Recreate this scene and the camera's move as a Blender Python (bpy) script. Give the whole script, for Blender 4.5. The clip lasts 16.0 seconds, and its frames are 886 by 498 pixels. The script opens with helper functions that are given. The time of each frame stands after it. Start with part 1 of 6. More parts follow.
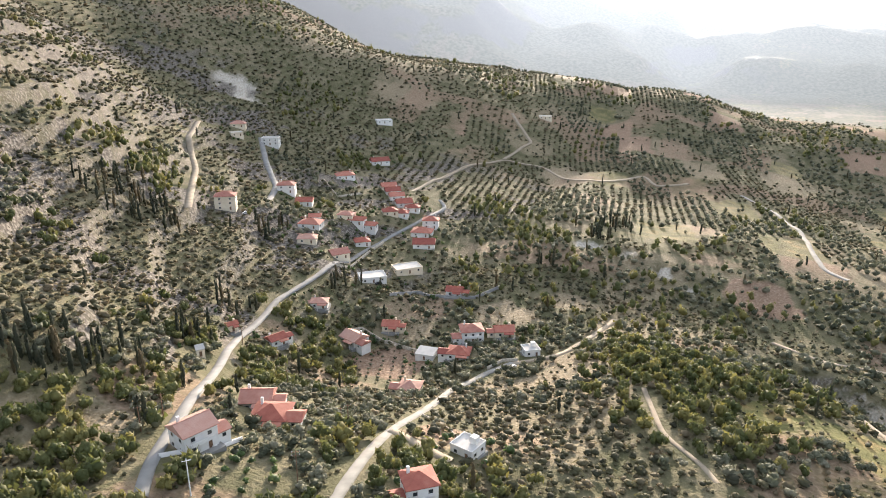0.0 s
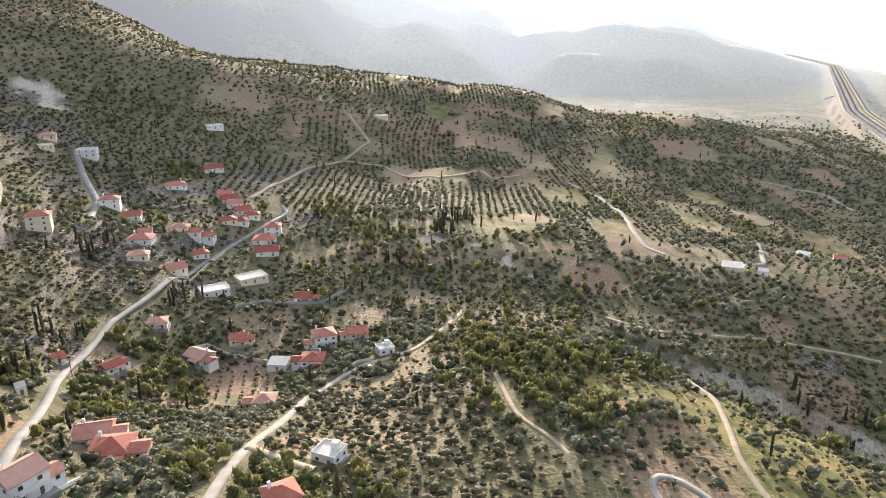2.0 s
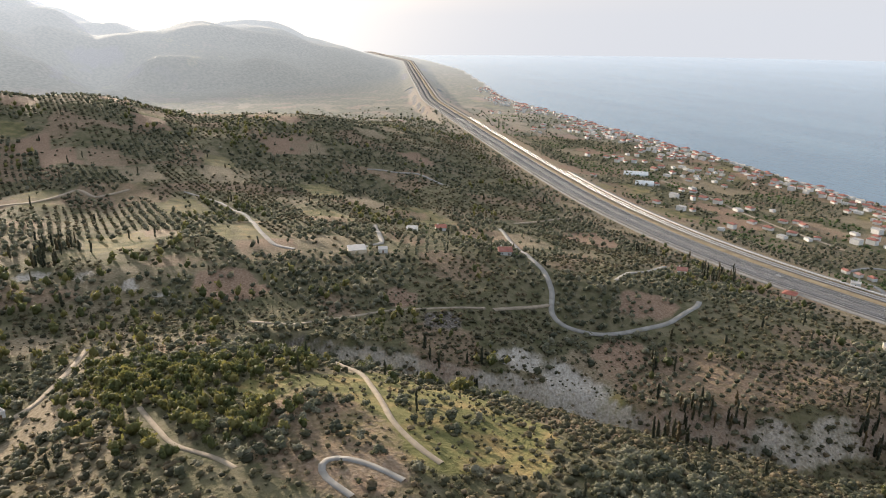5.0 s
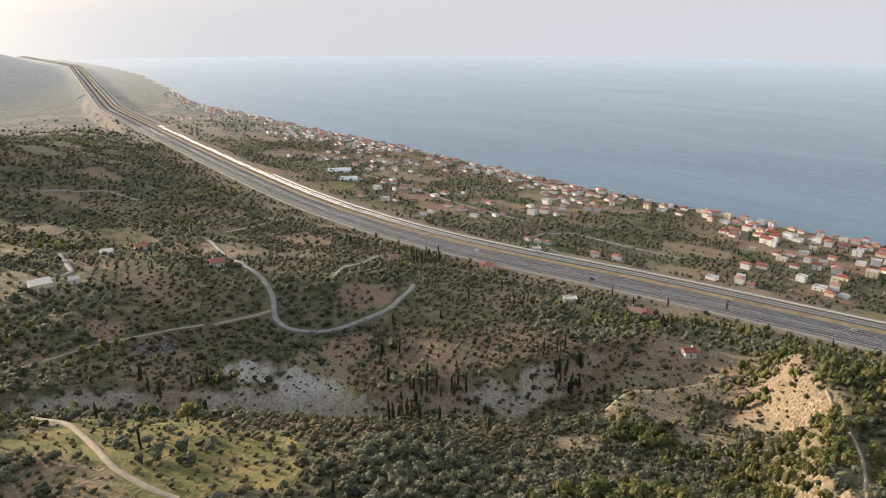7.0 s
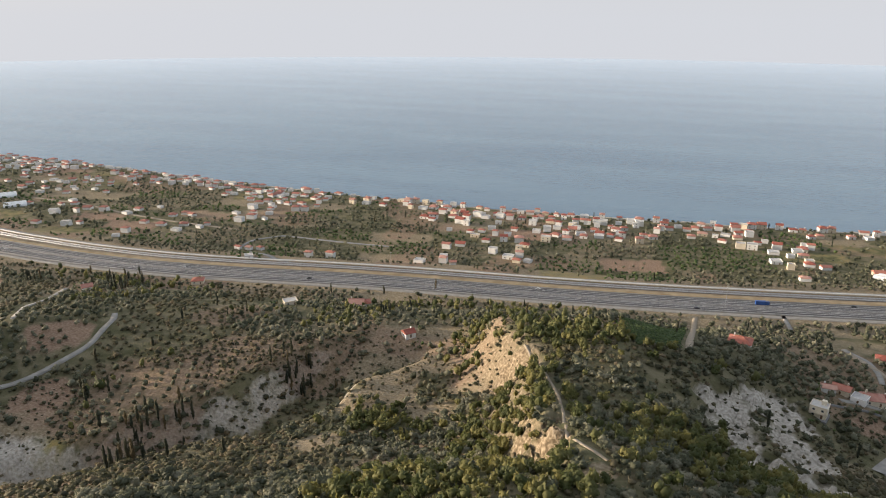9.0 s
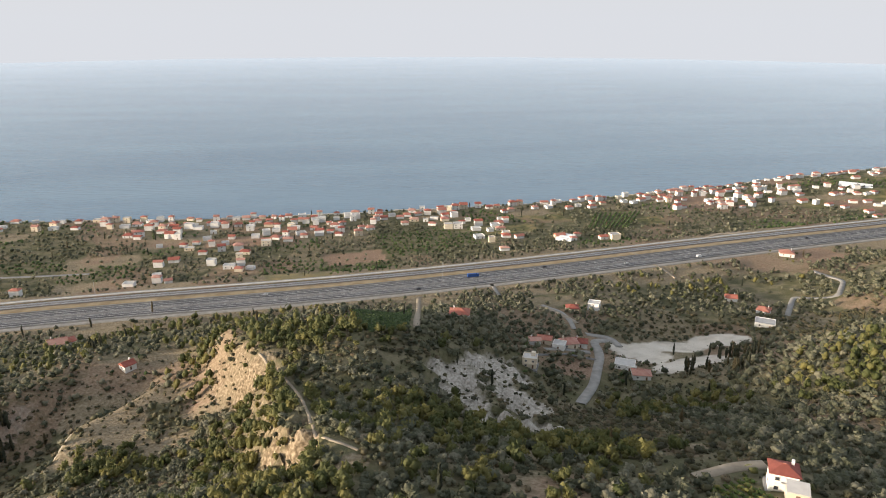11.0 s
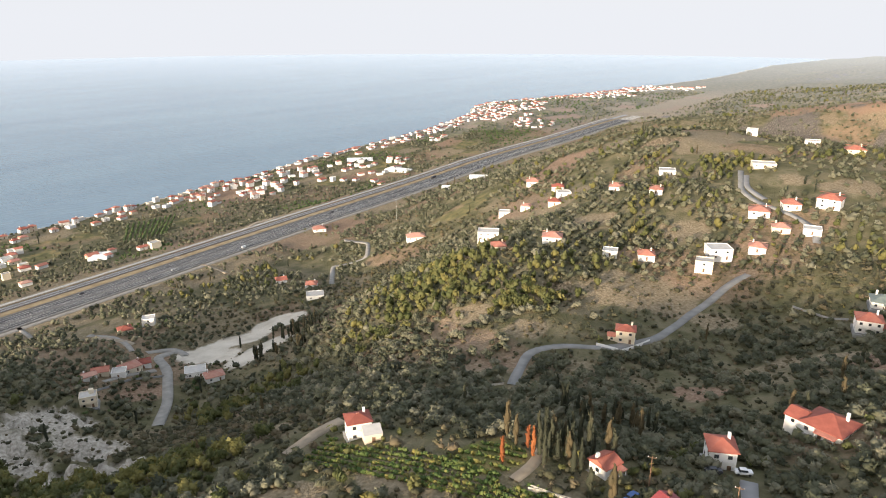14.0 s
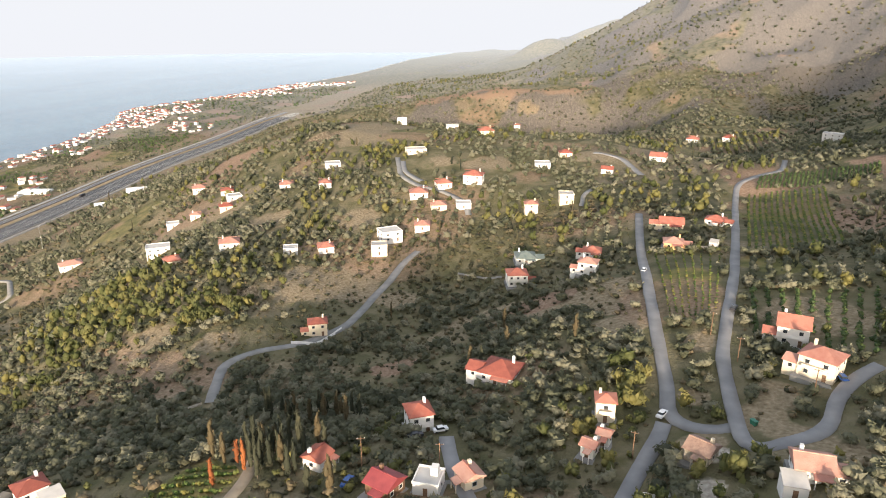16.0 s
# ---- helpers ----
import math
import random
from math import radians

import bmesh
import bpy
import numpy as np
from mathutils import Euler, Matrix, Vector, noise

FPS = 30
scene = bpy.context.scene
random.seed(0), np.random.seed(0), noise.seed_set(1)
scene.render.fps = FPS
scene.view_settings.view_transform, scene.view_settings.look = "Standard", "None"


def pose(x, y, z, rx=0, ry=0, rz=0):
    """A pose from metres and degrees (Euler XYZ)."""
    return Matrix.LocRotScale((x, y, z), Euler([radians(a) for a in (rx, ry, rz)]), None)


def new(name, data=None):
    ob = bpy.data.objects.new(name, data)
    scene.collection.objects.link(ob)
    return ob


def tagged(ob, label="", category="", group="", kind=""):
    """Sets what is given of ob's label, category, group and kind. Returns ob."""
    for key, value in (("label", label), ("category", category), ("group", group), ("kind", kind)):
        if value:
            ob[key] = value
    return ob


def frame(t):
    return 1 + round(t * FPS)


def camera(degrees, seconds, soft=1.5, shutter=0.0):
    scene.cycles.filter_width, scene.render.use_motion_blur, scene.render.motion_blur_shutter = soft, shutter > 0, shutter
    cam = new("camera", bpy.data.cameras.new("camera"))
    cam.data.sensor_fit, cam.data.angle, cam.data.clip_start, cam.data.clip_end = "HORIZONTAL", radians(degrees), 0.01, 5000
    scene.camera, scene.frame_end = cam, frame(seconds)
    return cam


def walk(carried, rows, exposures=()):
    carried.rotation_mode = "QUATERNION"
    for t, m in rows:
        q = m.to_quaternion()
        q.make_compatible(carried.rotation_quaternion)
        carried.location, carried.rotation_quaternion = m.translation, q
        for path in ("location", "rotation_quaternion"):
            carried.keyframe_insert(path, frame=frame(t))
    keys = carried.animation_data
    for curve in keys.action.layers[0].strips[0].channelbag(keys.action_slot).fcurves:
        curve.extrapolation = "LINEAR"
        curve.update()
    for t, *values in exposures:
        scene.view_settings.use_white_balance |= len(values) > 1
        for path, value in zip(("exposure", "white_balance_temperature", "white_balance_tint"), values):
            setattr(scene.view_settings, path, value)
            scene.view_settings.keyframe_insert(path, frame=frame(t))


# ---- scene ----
import itertools

cam = camera(65.4, 16.0, soft=1.0)
PATH = [
    (0, 112.00, -18.60, 0.00),
    (0.5, 108.93, -18.58, 0.02),
    (1, 105.33, -18.58, 0.08),
    (1.5, 101.85, -18.63, 0.08),
    (2, 98.57, -18.63, 0.16),
    (2.5, 94.10, -18.66, 0.08),
    (3, 88.44, -18.65, 0.18),
    (5.5, 59.71, -18.63, -0.02),
    (6, 51.28, -18.64, -0.05),
    (6.5, 44.98, -18.68, -0.08),
    (7, 42.48, -18.61, -0.09),
    (7.5, 37.89, -18.66, -0.17),
    (8, 30.93, -18.49, -0.27),
    (8.5, 24.18, -18.53, -0.29),
    (9, 17.82, -18.50, -0.25),
    (11.5, -12.16, -18.50, -0.00),
    (12, -18.37, -18.60, 0.04),
    (12.5, -24.96, -18.58, 0.03),
    (13, -31.43, -18.67, 0.05),
    (13.5, -37.86, -18.67, 0.09),
    (14, -44.59, -18.74, 0.02),
    (14.5, -51.17, -18.75, 0.00),
    (15, -58.11, -18.86, -0.04),
    (15.5, -65.09, -18.92, -0.13),
    (16, -72.05, -18.84, -0.12),
]
EXPOSURES = [(0, 1.5, 5950, 11), (3, 1.24, 6000, 11), (5.5, 0.78, 6150, 11), (9, 0.72, 6250, 11), (12, 0.9, 6250, 10.5), (16, 1.12, 6300, 11)]
walk(cam, [(t, pose(0, 0, 250, 90 + pitch, roll, yaw)) for t, yaw, pitch, roll in PATH], EXPOSURES)

# ---- light: a low hazy sun in the west, a bright milky sky ----
SUN_YAW, SUN_UP = 101.0, 9.0
HAZE = (0.91, 0.915, 0.935, 1)
world = bpy.data.worlds.new("sky")
scene.world = world
world.use_nodes = True
wn, wl = world.node_tree.nodes, world.node_tree.links
sky = wn.new("ShaderNodeTexSky")
sky.sky_type, sky.sun_disc = "NISHITA", False
sky.sun_elevation, sky.sun_rotation = radians(SUN_UP), radians(-SUN_YAW)
sky.altitude, sky.air_density, sky.dust_density, sky.ozone_density = 0, 1.0, 3.0, 1.0
blue, milk, both = wn["Background"], wn.new("ShaderNodeBackground"), wn.new("ShaderNodeMixShader")
wl.new(sky.outputs[0], blue.inputs[0])
blue.inputs[1].default_value = 0.15
milk.inputs[0].default_value = HAZE
way, up, low = wn.new("ShaderNodeTexCoord"), wn.new("ShaderNodeSeparateXYZ"), wn.new("ShaderNodeMapRange")
wl.new(way.outputs["Generated"], up.inputs[0]), wl.new(up.outputs["Z"], low.inputs[0])
low.inputs["From Min"].default_value, low.inputs["From Max"].default_value = 0.0, 0.6
low.inputs["To Min"].default_value, low.inputs["To Max"].default_value = 0.9, 0.45
glow = wn.new("ShaderNodeMapRange")
wl.new(up.outputs["Z"], glow.inputs[0]), wl.new(glow.outputs[0], milk.inputs[1])
for key, value in (("From Min", 0.03), ("From Max", 0.5), ("To Min", 0.5), ("To Max", 0.68)):
    glow.inputs[key].default_value = value
wl.new(low.outputs[0], both.inputs[0]), wl.new(blue.outputs[0], both.inputs[1]), wl.new(milk.outputs[0], both.inputs[2])
# the bright aureole of the veiled sun
toward, close, halo, whole = wn.new("ShaderNodeVectorMath"), wn.new("ShaderNodeMath"), wn.new("ShaderNodeBackground"), wn.new("ShaderNodeAddShader")
toward.operation = "DOT_PRODUCT"
SUN_WAY = (-math.sin(radians(SUN_YAW)) * math.cos(radians(SUN_UP)), math.cos(radians(SUN_YAW)) * math.cos(radians(SUN_UP)), math.sin(radians(SUN_UP)))
toward.inputs[1].default_value = SUN_WAY
close.operation, close.use_clamp = "POWER", False
close.inputs[1].default_value = 14.0
keep_up = wn.new("ShaderNodeMath")
keep_up.operation = "MAXIMUM"
keep_up.inputs[1].default_value = 0.0
wl.new(way.outputs["Generated"], toward.inputs[0]), wl.new(toward.outputs["Value"], keep_up.inputs[0]), wl.new(keep_up.outputs[0], close.inputs[0])
gain = wn.new("ShaderNodeMath")
gain.operation = "MULTIPLY"
gain.inputs[1].default_value = 0.9
halo.inputs[0].default_value = (1.0, 0.84, 0.6, 1)
wl.new(close.outputs[0], gain.inputs[0]), wl.new(gain.outputs[0], halo.inputs[1])
wl.new(both.outputs[0], whole.inputs[0]), wl.new(halo.outputs[0], whole.inputs[1])
wl.new(whole.outputs[0], wn["World Output"].inputs[0])
sun = new("sun", bpy.data.lights.new("sun", "SUN"))
sun.data.energy, sun.data.angle, sun.data.color = 5.0, radians(4), (1.0, 0.81, 0.6)
sun.matrix_world = pose(0, 0, 500, 90 - SUN_UP, 0, SUN_YAW + 180)

# ---- ground form: x, y, reach, height of each rise ----
FAR_WEST_HILLS = [(-3600, 900, 675, 2.6), (-3499, 64, 675, 104.5), (-3469, 954, 1200, -18.5), (-2955, -1219, 675, -147.1), (-2500, -1500, 990, -37.3), (-2376, 239, 627, -88.9), (-2287, -135, 601, -13.4), (-1530, -213, 405, 74.0), (-1500, -1500, 557, -54.7), (-1498, 655, 429, 42.3), (-1412, -751, 420, -141.3), (-1291, 28, 339, -15.9), (-973, -609, 442, 11.1), (-954, 688, 309, -13.3), (-914, -222, 247, 28.0), (-912, 205, 245, -2.3), (-910, 204, 848, 22.1), (-900, -423, 261, -20.7), (-851, -696, 1001, -64.6), (-820, 319, 231, 36.5), (-789, 274, 219, -7.4), (-780, -75, 206, 34.9)]
WEST_HILLS = [(-701, -560, 235, -29.4), (-700, -1000, 320, -50.1), (-694, -110, 271, -20.9), (-661, -244, 271, -20.4), (-631, 278, 181, -14.3), (-618, 53, 369, -26.1), (-564, 241, 365, 16.3), (-553, -67, 332, -51.1), (-551, 75, 146, 27.1), (-493, -361, 160, 26.2), (-492, 70, 131, -4.4), (-484, 96, 129, 31.2), (-472, -423, 166, -94.4), (-446, -452, 167, -58.3), (-441, -189, 126, 14.0), (-424, -245, 128, 48.4), (-412, 27, 108, -1.0), (-391, 142, 248, -34.8), (-387, 149, 109, 1.2), (-383, -435, 152, 70.1), (-383, 45, 101, -4.5), (-379, -367, 203, 96.9)]
GORGE_HILLS = [(-377, -170, 109, 17.5), (-375, -276, 122, -150.2), (-372, -224, 114, 26.3), (-365, 318, 186, 52.4), (-365, 234, 114, -20.6), (-354, -459, 528, 45.5), (-349, -53, 93, -16.5), (-322, 245, 106, 31.1), (-316, 166, 94, 8.2), (-311, -261, 242, -15.7), (-292, -192, 92, -10.8), (-286, -270, 103, 10.3), (-286, 479, 146, -34.5), (-268, 198, 88, -57.0), (-261, -6, 68, 41.6), (-260, -55, 70, -18.8), (-238, -316, 104, 2.9), (-227, -105, 66, -6.5), (-224, 302, 342, 20.5), (-222, -169, 73, 1.9), (-208, 126, 64, 20.2), (-191, -221, 77, -24.5)]
SPUR_HILLS = [(-187, 333, 100, -26.7), (-160, 70, 46, 1.6), (-153, 238, 74, 10.8), (-133, -180, 59, 25.9), (-125, 148, 51, 8.9), (-122, -56, 41, 5.1), (-101, 248, 70, -46.9), (-97, 381, 151, 31.6), (-60, 40, 41, 14.3), (-60, -60, 41, 5.5), (-59, 286, 113, 13.6), (-20, 184, 49, 27.3), (0, -1500, 394, -73.3), (0, -600, 158, 36.3), (4, 294, 77, 29.2), (6, 194, 51, -24.6), (36, 509, 197, -8.0), (51, 263, 70, -31.0), (63, 289, 114, -6.4), (64, 477, 126, -38.7), (66, 249, 99, 45.5), (71, 262, 247, 24.2)]
CENTRAL_HILLS = [(90, 359, 97, 41.5), (106, 371, 101, 22.5), (110, 320, 89, -83.2), (121, 401, 161, -35.6), (130, 75, 41, 19.6), (133, -34, 41, 7.7), (158, -20, 42, -18.0), (161, 59, 45, -31.4), (162, 60, 66, -10.5), (173, -53, 70, 2.3), (174, 487, 136, 68.0), (175, 38, 47, 29.4), (183, 228, 77, -14.8), (235, 223, 85, 26.8), (253, 142, 76, -4.3), (258, 299, 235, -33.8), (282, 429, 135, -51.5), (282, -32, 74, -17.5), (310, 269, 108, 36.0), (310, 67, 83, -49.0), (325, 3, 85, 36.0), (325, 166, 96, -26.2)]
EAST_HILLS = [(328, 31, 86, 17.1), (400, -500, 168, -13.2), (403, -36, 106, -52.1), (436, -40, 260, 26.3), (443, 524, 264, 5.4), (450, 123, 123, 11.4), (506, 256, 149, 15.2), (541, 594, 211, 14.0), (572, 212, 160, -12.4), (581, -122, 353, 33.2), (603, -89, 160, 35.8), (635, 397, 197, 13.5), (687, 13, 180, -102.5), (713, 558, 238, -68.6), (756, 234, 208, 9.7), (798, 401, 235, 90.9), (800, -500, 248, -16.6), (887, -77, 234, 35.4), (988, 22, 259, -30.3), (1183, 781, 372, 31.7), (1300, -700, 388, 33.4), (1350, 1246, 482, 9.1)]
FAR_EAST_HILLS = [(1364, -311, 367, -82.6), (1368, 249, 365, -73.2), (1678, 241, 653, -44.0), (1865, -348, 498, 107.9), (2000, 5, 525, 61.4), (2200, -1500, 675, -76.0), (2500, 600, 675, -38.5), (2600, -500, 675, 78.6), (2672, 997, 1200, 30.8), (3000, 300, 675, -67.3), (3500, -300, 675, 89.2), (4000, 300, 675, -18.1)]
WEST_RIDGE = [(-941, 132, 128, -5.4), (-950, 17, 128, -1.7), (-926, -214, 128, 3.3), (-893, -325, 128, 13.0), (-846, -431, 128, 17.6), (-788, -531, 128, 30.8), (-1109, 156, 120, 20.7), (-1120, 20, 120, -33.0), (-1114, -117, 120, 45.2), (-1091, -252, 120, -29.1), (-1052, -383, 120, 27.9), (-998, -508, 120, -42.3), (-929, -626, 120, 30.7), (-1268, 178, 150, 49.8), (-1280, 22, 150, -44.2), (-1273, -134, 150, 63.9), (-1247, -288, 150, -30.8), (-1203, -438, 150, 70.1), (-1140, -581, 150, -36.0), (-1061, -716, 150, 72.4), (-1466, 206, 202, -24.8), (-1480, 26, 202, -45.9), (-1472, -155, 202, 92.5), (-1442, -333, 202, -59.6)]
WEST_RIDGE_B = [(-1391, -506, 202, 8.6), (-1319, -672, 202, -25.8), (-1227, -828, 202, -8.6), (-1733, 244, 300, 22.5), (-1750, 31, 300, -115.2), (-1740, -183, 300, 29.4), (-1705, -394, 300, -5.6), (-1644, -599, 300, -25.8), (-1559, -794, 300, 5.1), (-1451, -979, 300, -14.0), (-2129, 299, 242, -77.3), (-2150, 38, 242, -10.9), (-2138, -225, 242, 54.8), (-2095, -484, 242, -98.4), (-2020, -735, 242, -42.9), (-1916, -976, 242, -97.6), (-1782, -1202, 242, -126.8)]
EAST_RIDGE = [(676, -181, 105, 11.6), (693, -97, 105, -21.5), (700, -12, 105, -9.4), (696, 73, 105, 31.9), (682, 157, 105, 4.0), (658, 239, 105, 4.3), (624, 318, 105, 18.8), (811, -217, 120, -23.0), (832, -117, 120, 29.8), (840, -15, 120, 29.4), (835, 88, 120, -35.8), (818, 189, 120, -9.3), (789, 287, 120, -10.5), (748, 381, 120, 1.7), (966, -259, 135, -20.3), (990, -139, 135, -10.7), (1000, -17, 135, 17.2), (995, 105, 135, -15.8), (974, 225, 135, 14.0), (940, 342, 135, -30.5), (891, 454, 135, -2.4), (1140, -305, 120, -14.9), (1169, -164, 120, -28.6), (1180, -21, 120, 75.1)]
EAST_RIDGE_B = [(1174, 123, 120, -108.3), (1150, 265, 120, -17.5), (1109, 404, 120, -36.8), (1051, 536, 120, -20.5), (1294, -347, 120, -3.7), (1327, -186, 120, 3.6), (1340, -23, 120, 20.8), (1333, 140, 120, 12.9), (1306, 301, 120, 24.2), (1259, 458, 120, 14.7), (1194, 608, 120, 40.2), (1449, -388, 188, -7.5), (1485, -209, 188, -27.9), (1492, 157, 188, -17.5), (1462, 337, 188, 75.3), (1410, 513, 188, -19.7), (1337, 681, 188, -5.7), (1690, -453, 262, -72.2), (1733, -244, 262, 54.9), (1750, -31, 262, 63.7), (1740, 183, 262, -105.9), (1705, 394, 262, -21.3), (1644, 599, 262, 30.1), (1559, 794, 262, -20.6)]
EAST_RIDGE_C = [(2028, -544, 450, -16.7), (2080, -292, 450, 109.0), (2100, -37, 450, 67.0), (2088, 220, 450, -82.8), (2046, 472, 450, -61.7), (1973, 718, 450, 74.3), (1871, 953, 450, -6.1), (2608, -699, 304, -99.5), (2674, -376, 304, 1.6), (2700, -47, 304, 18.0), (2685, 282, 304, -115.3), (2631, 607, 304, 14.5), (2537, 923, 304, 55.0), (2406, 1226, 304, -29.7)]
HILLS = FAR_WEST_HILLS + WEST_HILLS + GORGE_HILLS + SPUR_HILLS + CENTRAL_HILLS + EAST_HILLS + FAR_EAST_HILLS + WEST_RIDGE + WEST_RIDGE_B + EAST_RIDGE + EAST_RIDGE_B + EAST_RIDGE_C
COAST_X = [-5200, -4000, -3200, -2450, -2035, -1400, -980, -450, -100, 270, 450, 815, 1150, 1380, 1480, 1990, 2860, 3844, 5200]
COAST_Y = [1680, 1590, 1460, 1220, 1073, 1007, 970, 910, 900, 937, 985, 1092, 1180, 1290, 1400, 1330, 1320, 1440, 1380]
ROUTE_X = [-5200, -3617, -1866, -1309, -962, -736, -599, -508, -411, -263, -22, 160, 400, 660, 880, 1120, 1360, 2200, 5200]
ROUTE_Y = [1470, 1313, 741, 624, 555, 515, 503, 502, 510, 538, 564, 597, 649, 699, 752, 781, 827, 930, 1000]
GORGE = [(-330, 20), (-306, 75), (-285, 130), (-258, 180), (-212, 230), (-176, 295), (-150, 390)]
LATTICE = np.random.RandomState(7).rand(256, 256)


def vnoise(x, y, size, seed=0):
    """Smooth value noise from 0 to 1 with cells of that size."""
    x, y = np.asarray(x, float) / size + 37.3 * seed, np.asarray(y, float) / size + 71.7 * seed
    i, j = np.floor(x).astype(int), np.floor(y).astype(int)
    u, v = x - i, y - j
    u, v = u * u * (3 - 2 * u), v * v * (3 - 2 * v)
    i, j, k, l = i % 256, j % 256, (i + 1) % 256, (j + 1) % 256
    return (LATTICE[i, j] * (1 - u) + LATTICE[k, j] * u) * (1 - v) + (LATTICE[i, l] * (1 - u) + LATTICE[k, l] * u) * v


def curve_y(xs, ys, x):
    """A polyline's y at x, softened at its corners."""
    return (np.interp(x - 60, xs, ys) + np.interp(x, xs, ys) + np.interp(x + 60, xs, ys)) / 3


def step(a, b, x):
    u = np.clip((x - a) / (b - a), 0, 1)
    return u * u * (3 - 2 * u)


def coast_line(x):
    return curve_y(COAST_X, COAST_Y, x) + 10 * (vnoise(x, 0 * x, 130, 3) - 0.5)


def route_line(x):
    return curve_y(ROUTE_X, ROUTE_Y, x)


def height(x, y):
    """The ground's height above the sea at x, y (arrays)."""
    x, y = np.asarray(x, float), np.asarray(y, float)
    yc, yh = np.interp(x, COAST_X, COAST_Y), np.interp(x, ROUTE_X, ROUTE_Y)
    south = yh - y
    low = np.where(yc > y, 1.2 + 17 * np.clip((yc - y) / np.maximum(yc - yh, 50), 0, 1) ** 1.2, -0.06 * (y - yc))
    high = 18.2 + 0.215 * np.clip(south - 30, 0, 600) + 0.45 * np.clip(-y - 150, 0, 1500)
    z = np.where(south > 0, high, low)
    for hx, hy, r, h in HILLS:
        z = z + h * np.exp(-((x - hx) ** 2 + (y - hy) ** 2) / (2 * r * r))
    rough = step(40, 160, south)
    z = z + rough * (7 * (vnoise(x, y, 75, 1) - 0.5) + 3 * (vnoise(x, y, 26, 2) - 0.5) + 14 * step(500, 1200, np.hypot(x, y)) * (vnoise(x, y, 210, 4) - 0.5))
    # bedded rock ledges on the steep slope in the south-west
    ledge = step(-150, -230, y) * step(30, -60, x) * step(-520, -380, x)
    band = np.mod(z + 9 * vnoise(x, y, 60, 5), 17) / 17
    z = z + ledge * 9 * (step(0.3, 0.62, band) - band)
    # the broken cliff on the western flank of the spur, and the hazy range far in the west
    along, off = (y - 185) / 250, (x + 17 + 0.33 * (y - 180)) + 10 * (vnoise(x, y, 30, 6) - 0.5)
    flank = step(-0.12, 0.06, along) * step(1.0, 0.7, along)
    z = z + flank * (5 * np.exp(-(off / 16) ** 2) - 15 * step(2, -16, off) * step(-95, -25, off))
    reach = step(1900, 2700, np.hypot(x, y)) * step(300, -500, y - 0.25 * np.abs(x))
    z = z + reach * (130 * np.abs(vnoise(x, y, 520, 7) - 0.5) + 95 * (vnoise(x, y, 190, 8) - 0.5) - 20)
    # the gorge between the meadow spur and the western slope
    gap = np.full(np.shape(z), 1e9)
    for (ax, ay), (bx, by) in zip(GORGE[:-1], GORGE[1:]):
        t = np.clip(((x - ax) * (bx - ax) + (y - ay) * (by - ay)) / ((bx - ax) ** 2 + (by - ay) ** 2), 0, 1)
        gap = np.minimum(gap, np.hypot(x - ax - t * (bx - ax), y - ay - t * (by - ay)))
    gap = gap + 14 * (vnoise(x, y, 28, 13) - 0.5)
    z = z - 21 * step(30, 11, gap) * step(10, 80, y) * step(400, 320, y)
    crag = step(1050, 1500, x) * step(350, 0, y)
    z = z + crag * (26 * (0.3 - np.abs(vnoise(x + 0.5 * y, y, 120, 14) - 0.5)) + 75 * np.abs(vnoise(x, y, 260, 9) - 0.5) + 34 * (vnoise(x, y, 85, 10) - 0.5) - 12)
    # the broad level bed of the motorway and the railway
    route = route_line(x)
    bed = 19.5 + 3 * step(600, 1500, np.abs(x))
    z = z * (1 - step(75, 42, np.abs(y - route - 14))) + bed * step(75, 42, np.abs(y - route - 14))
    # the flat strip behind the beach
    shore = coast_line(x) - y
    z = np.where(shore < 260, np.minimum(z, 1.5 + np.clip(shore, 0, 260) * 0.06 + 400 * step(170, 260, shore)), z)
    z = np.maximum(z, 1.0 + 0.03 * np.clip(shore, 0, 300))
    return np.where(shore < 3, np.minimum(z, -0.4 - 0.08 * (3 - shore)), z)


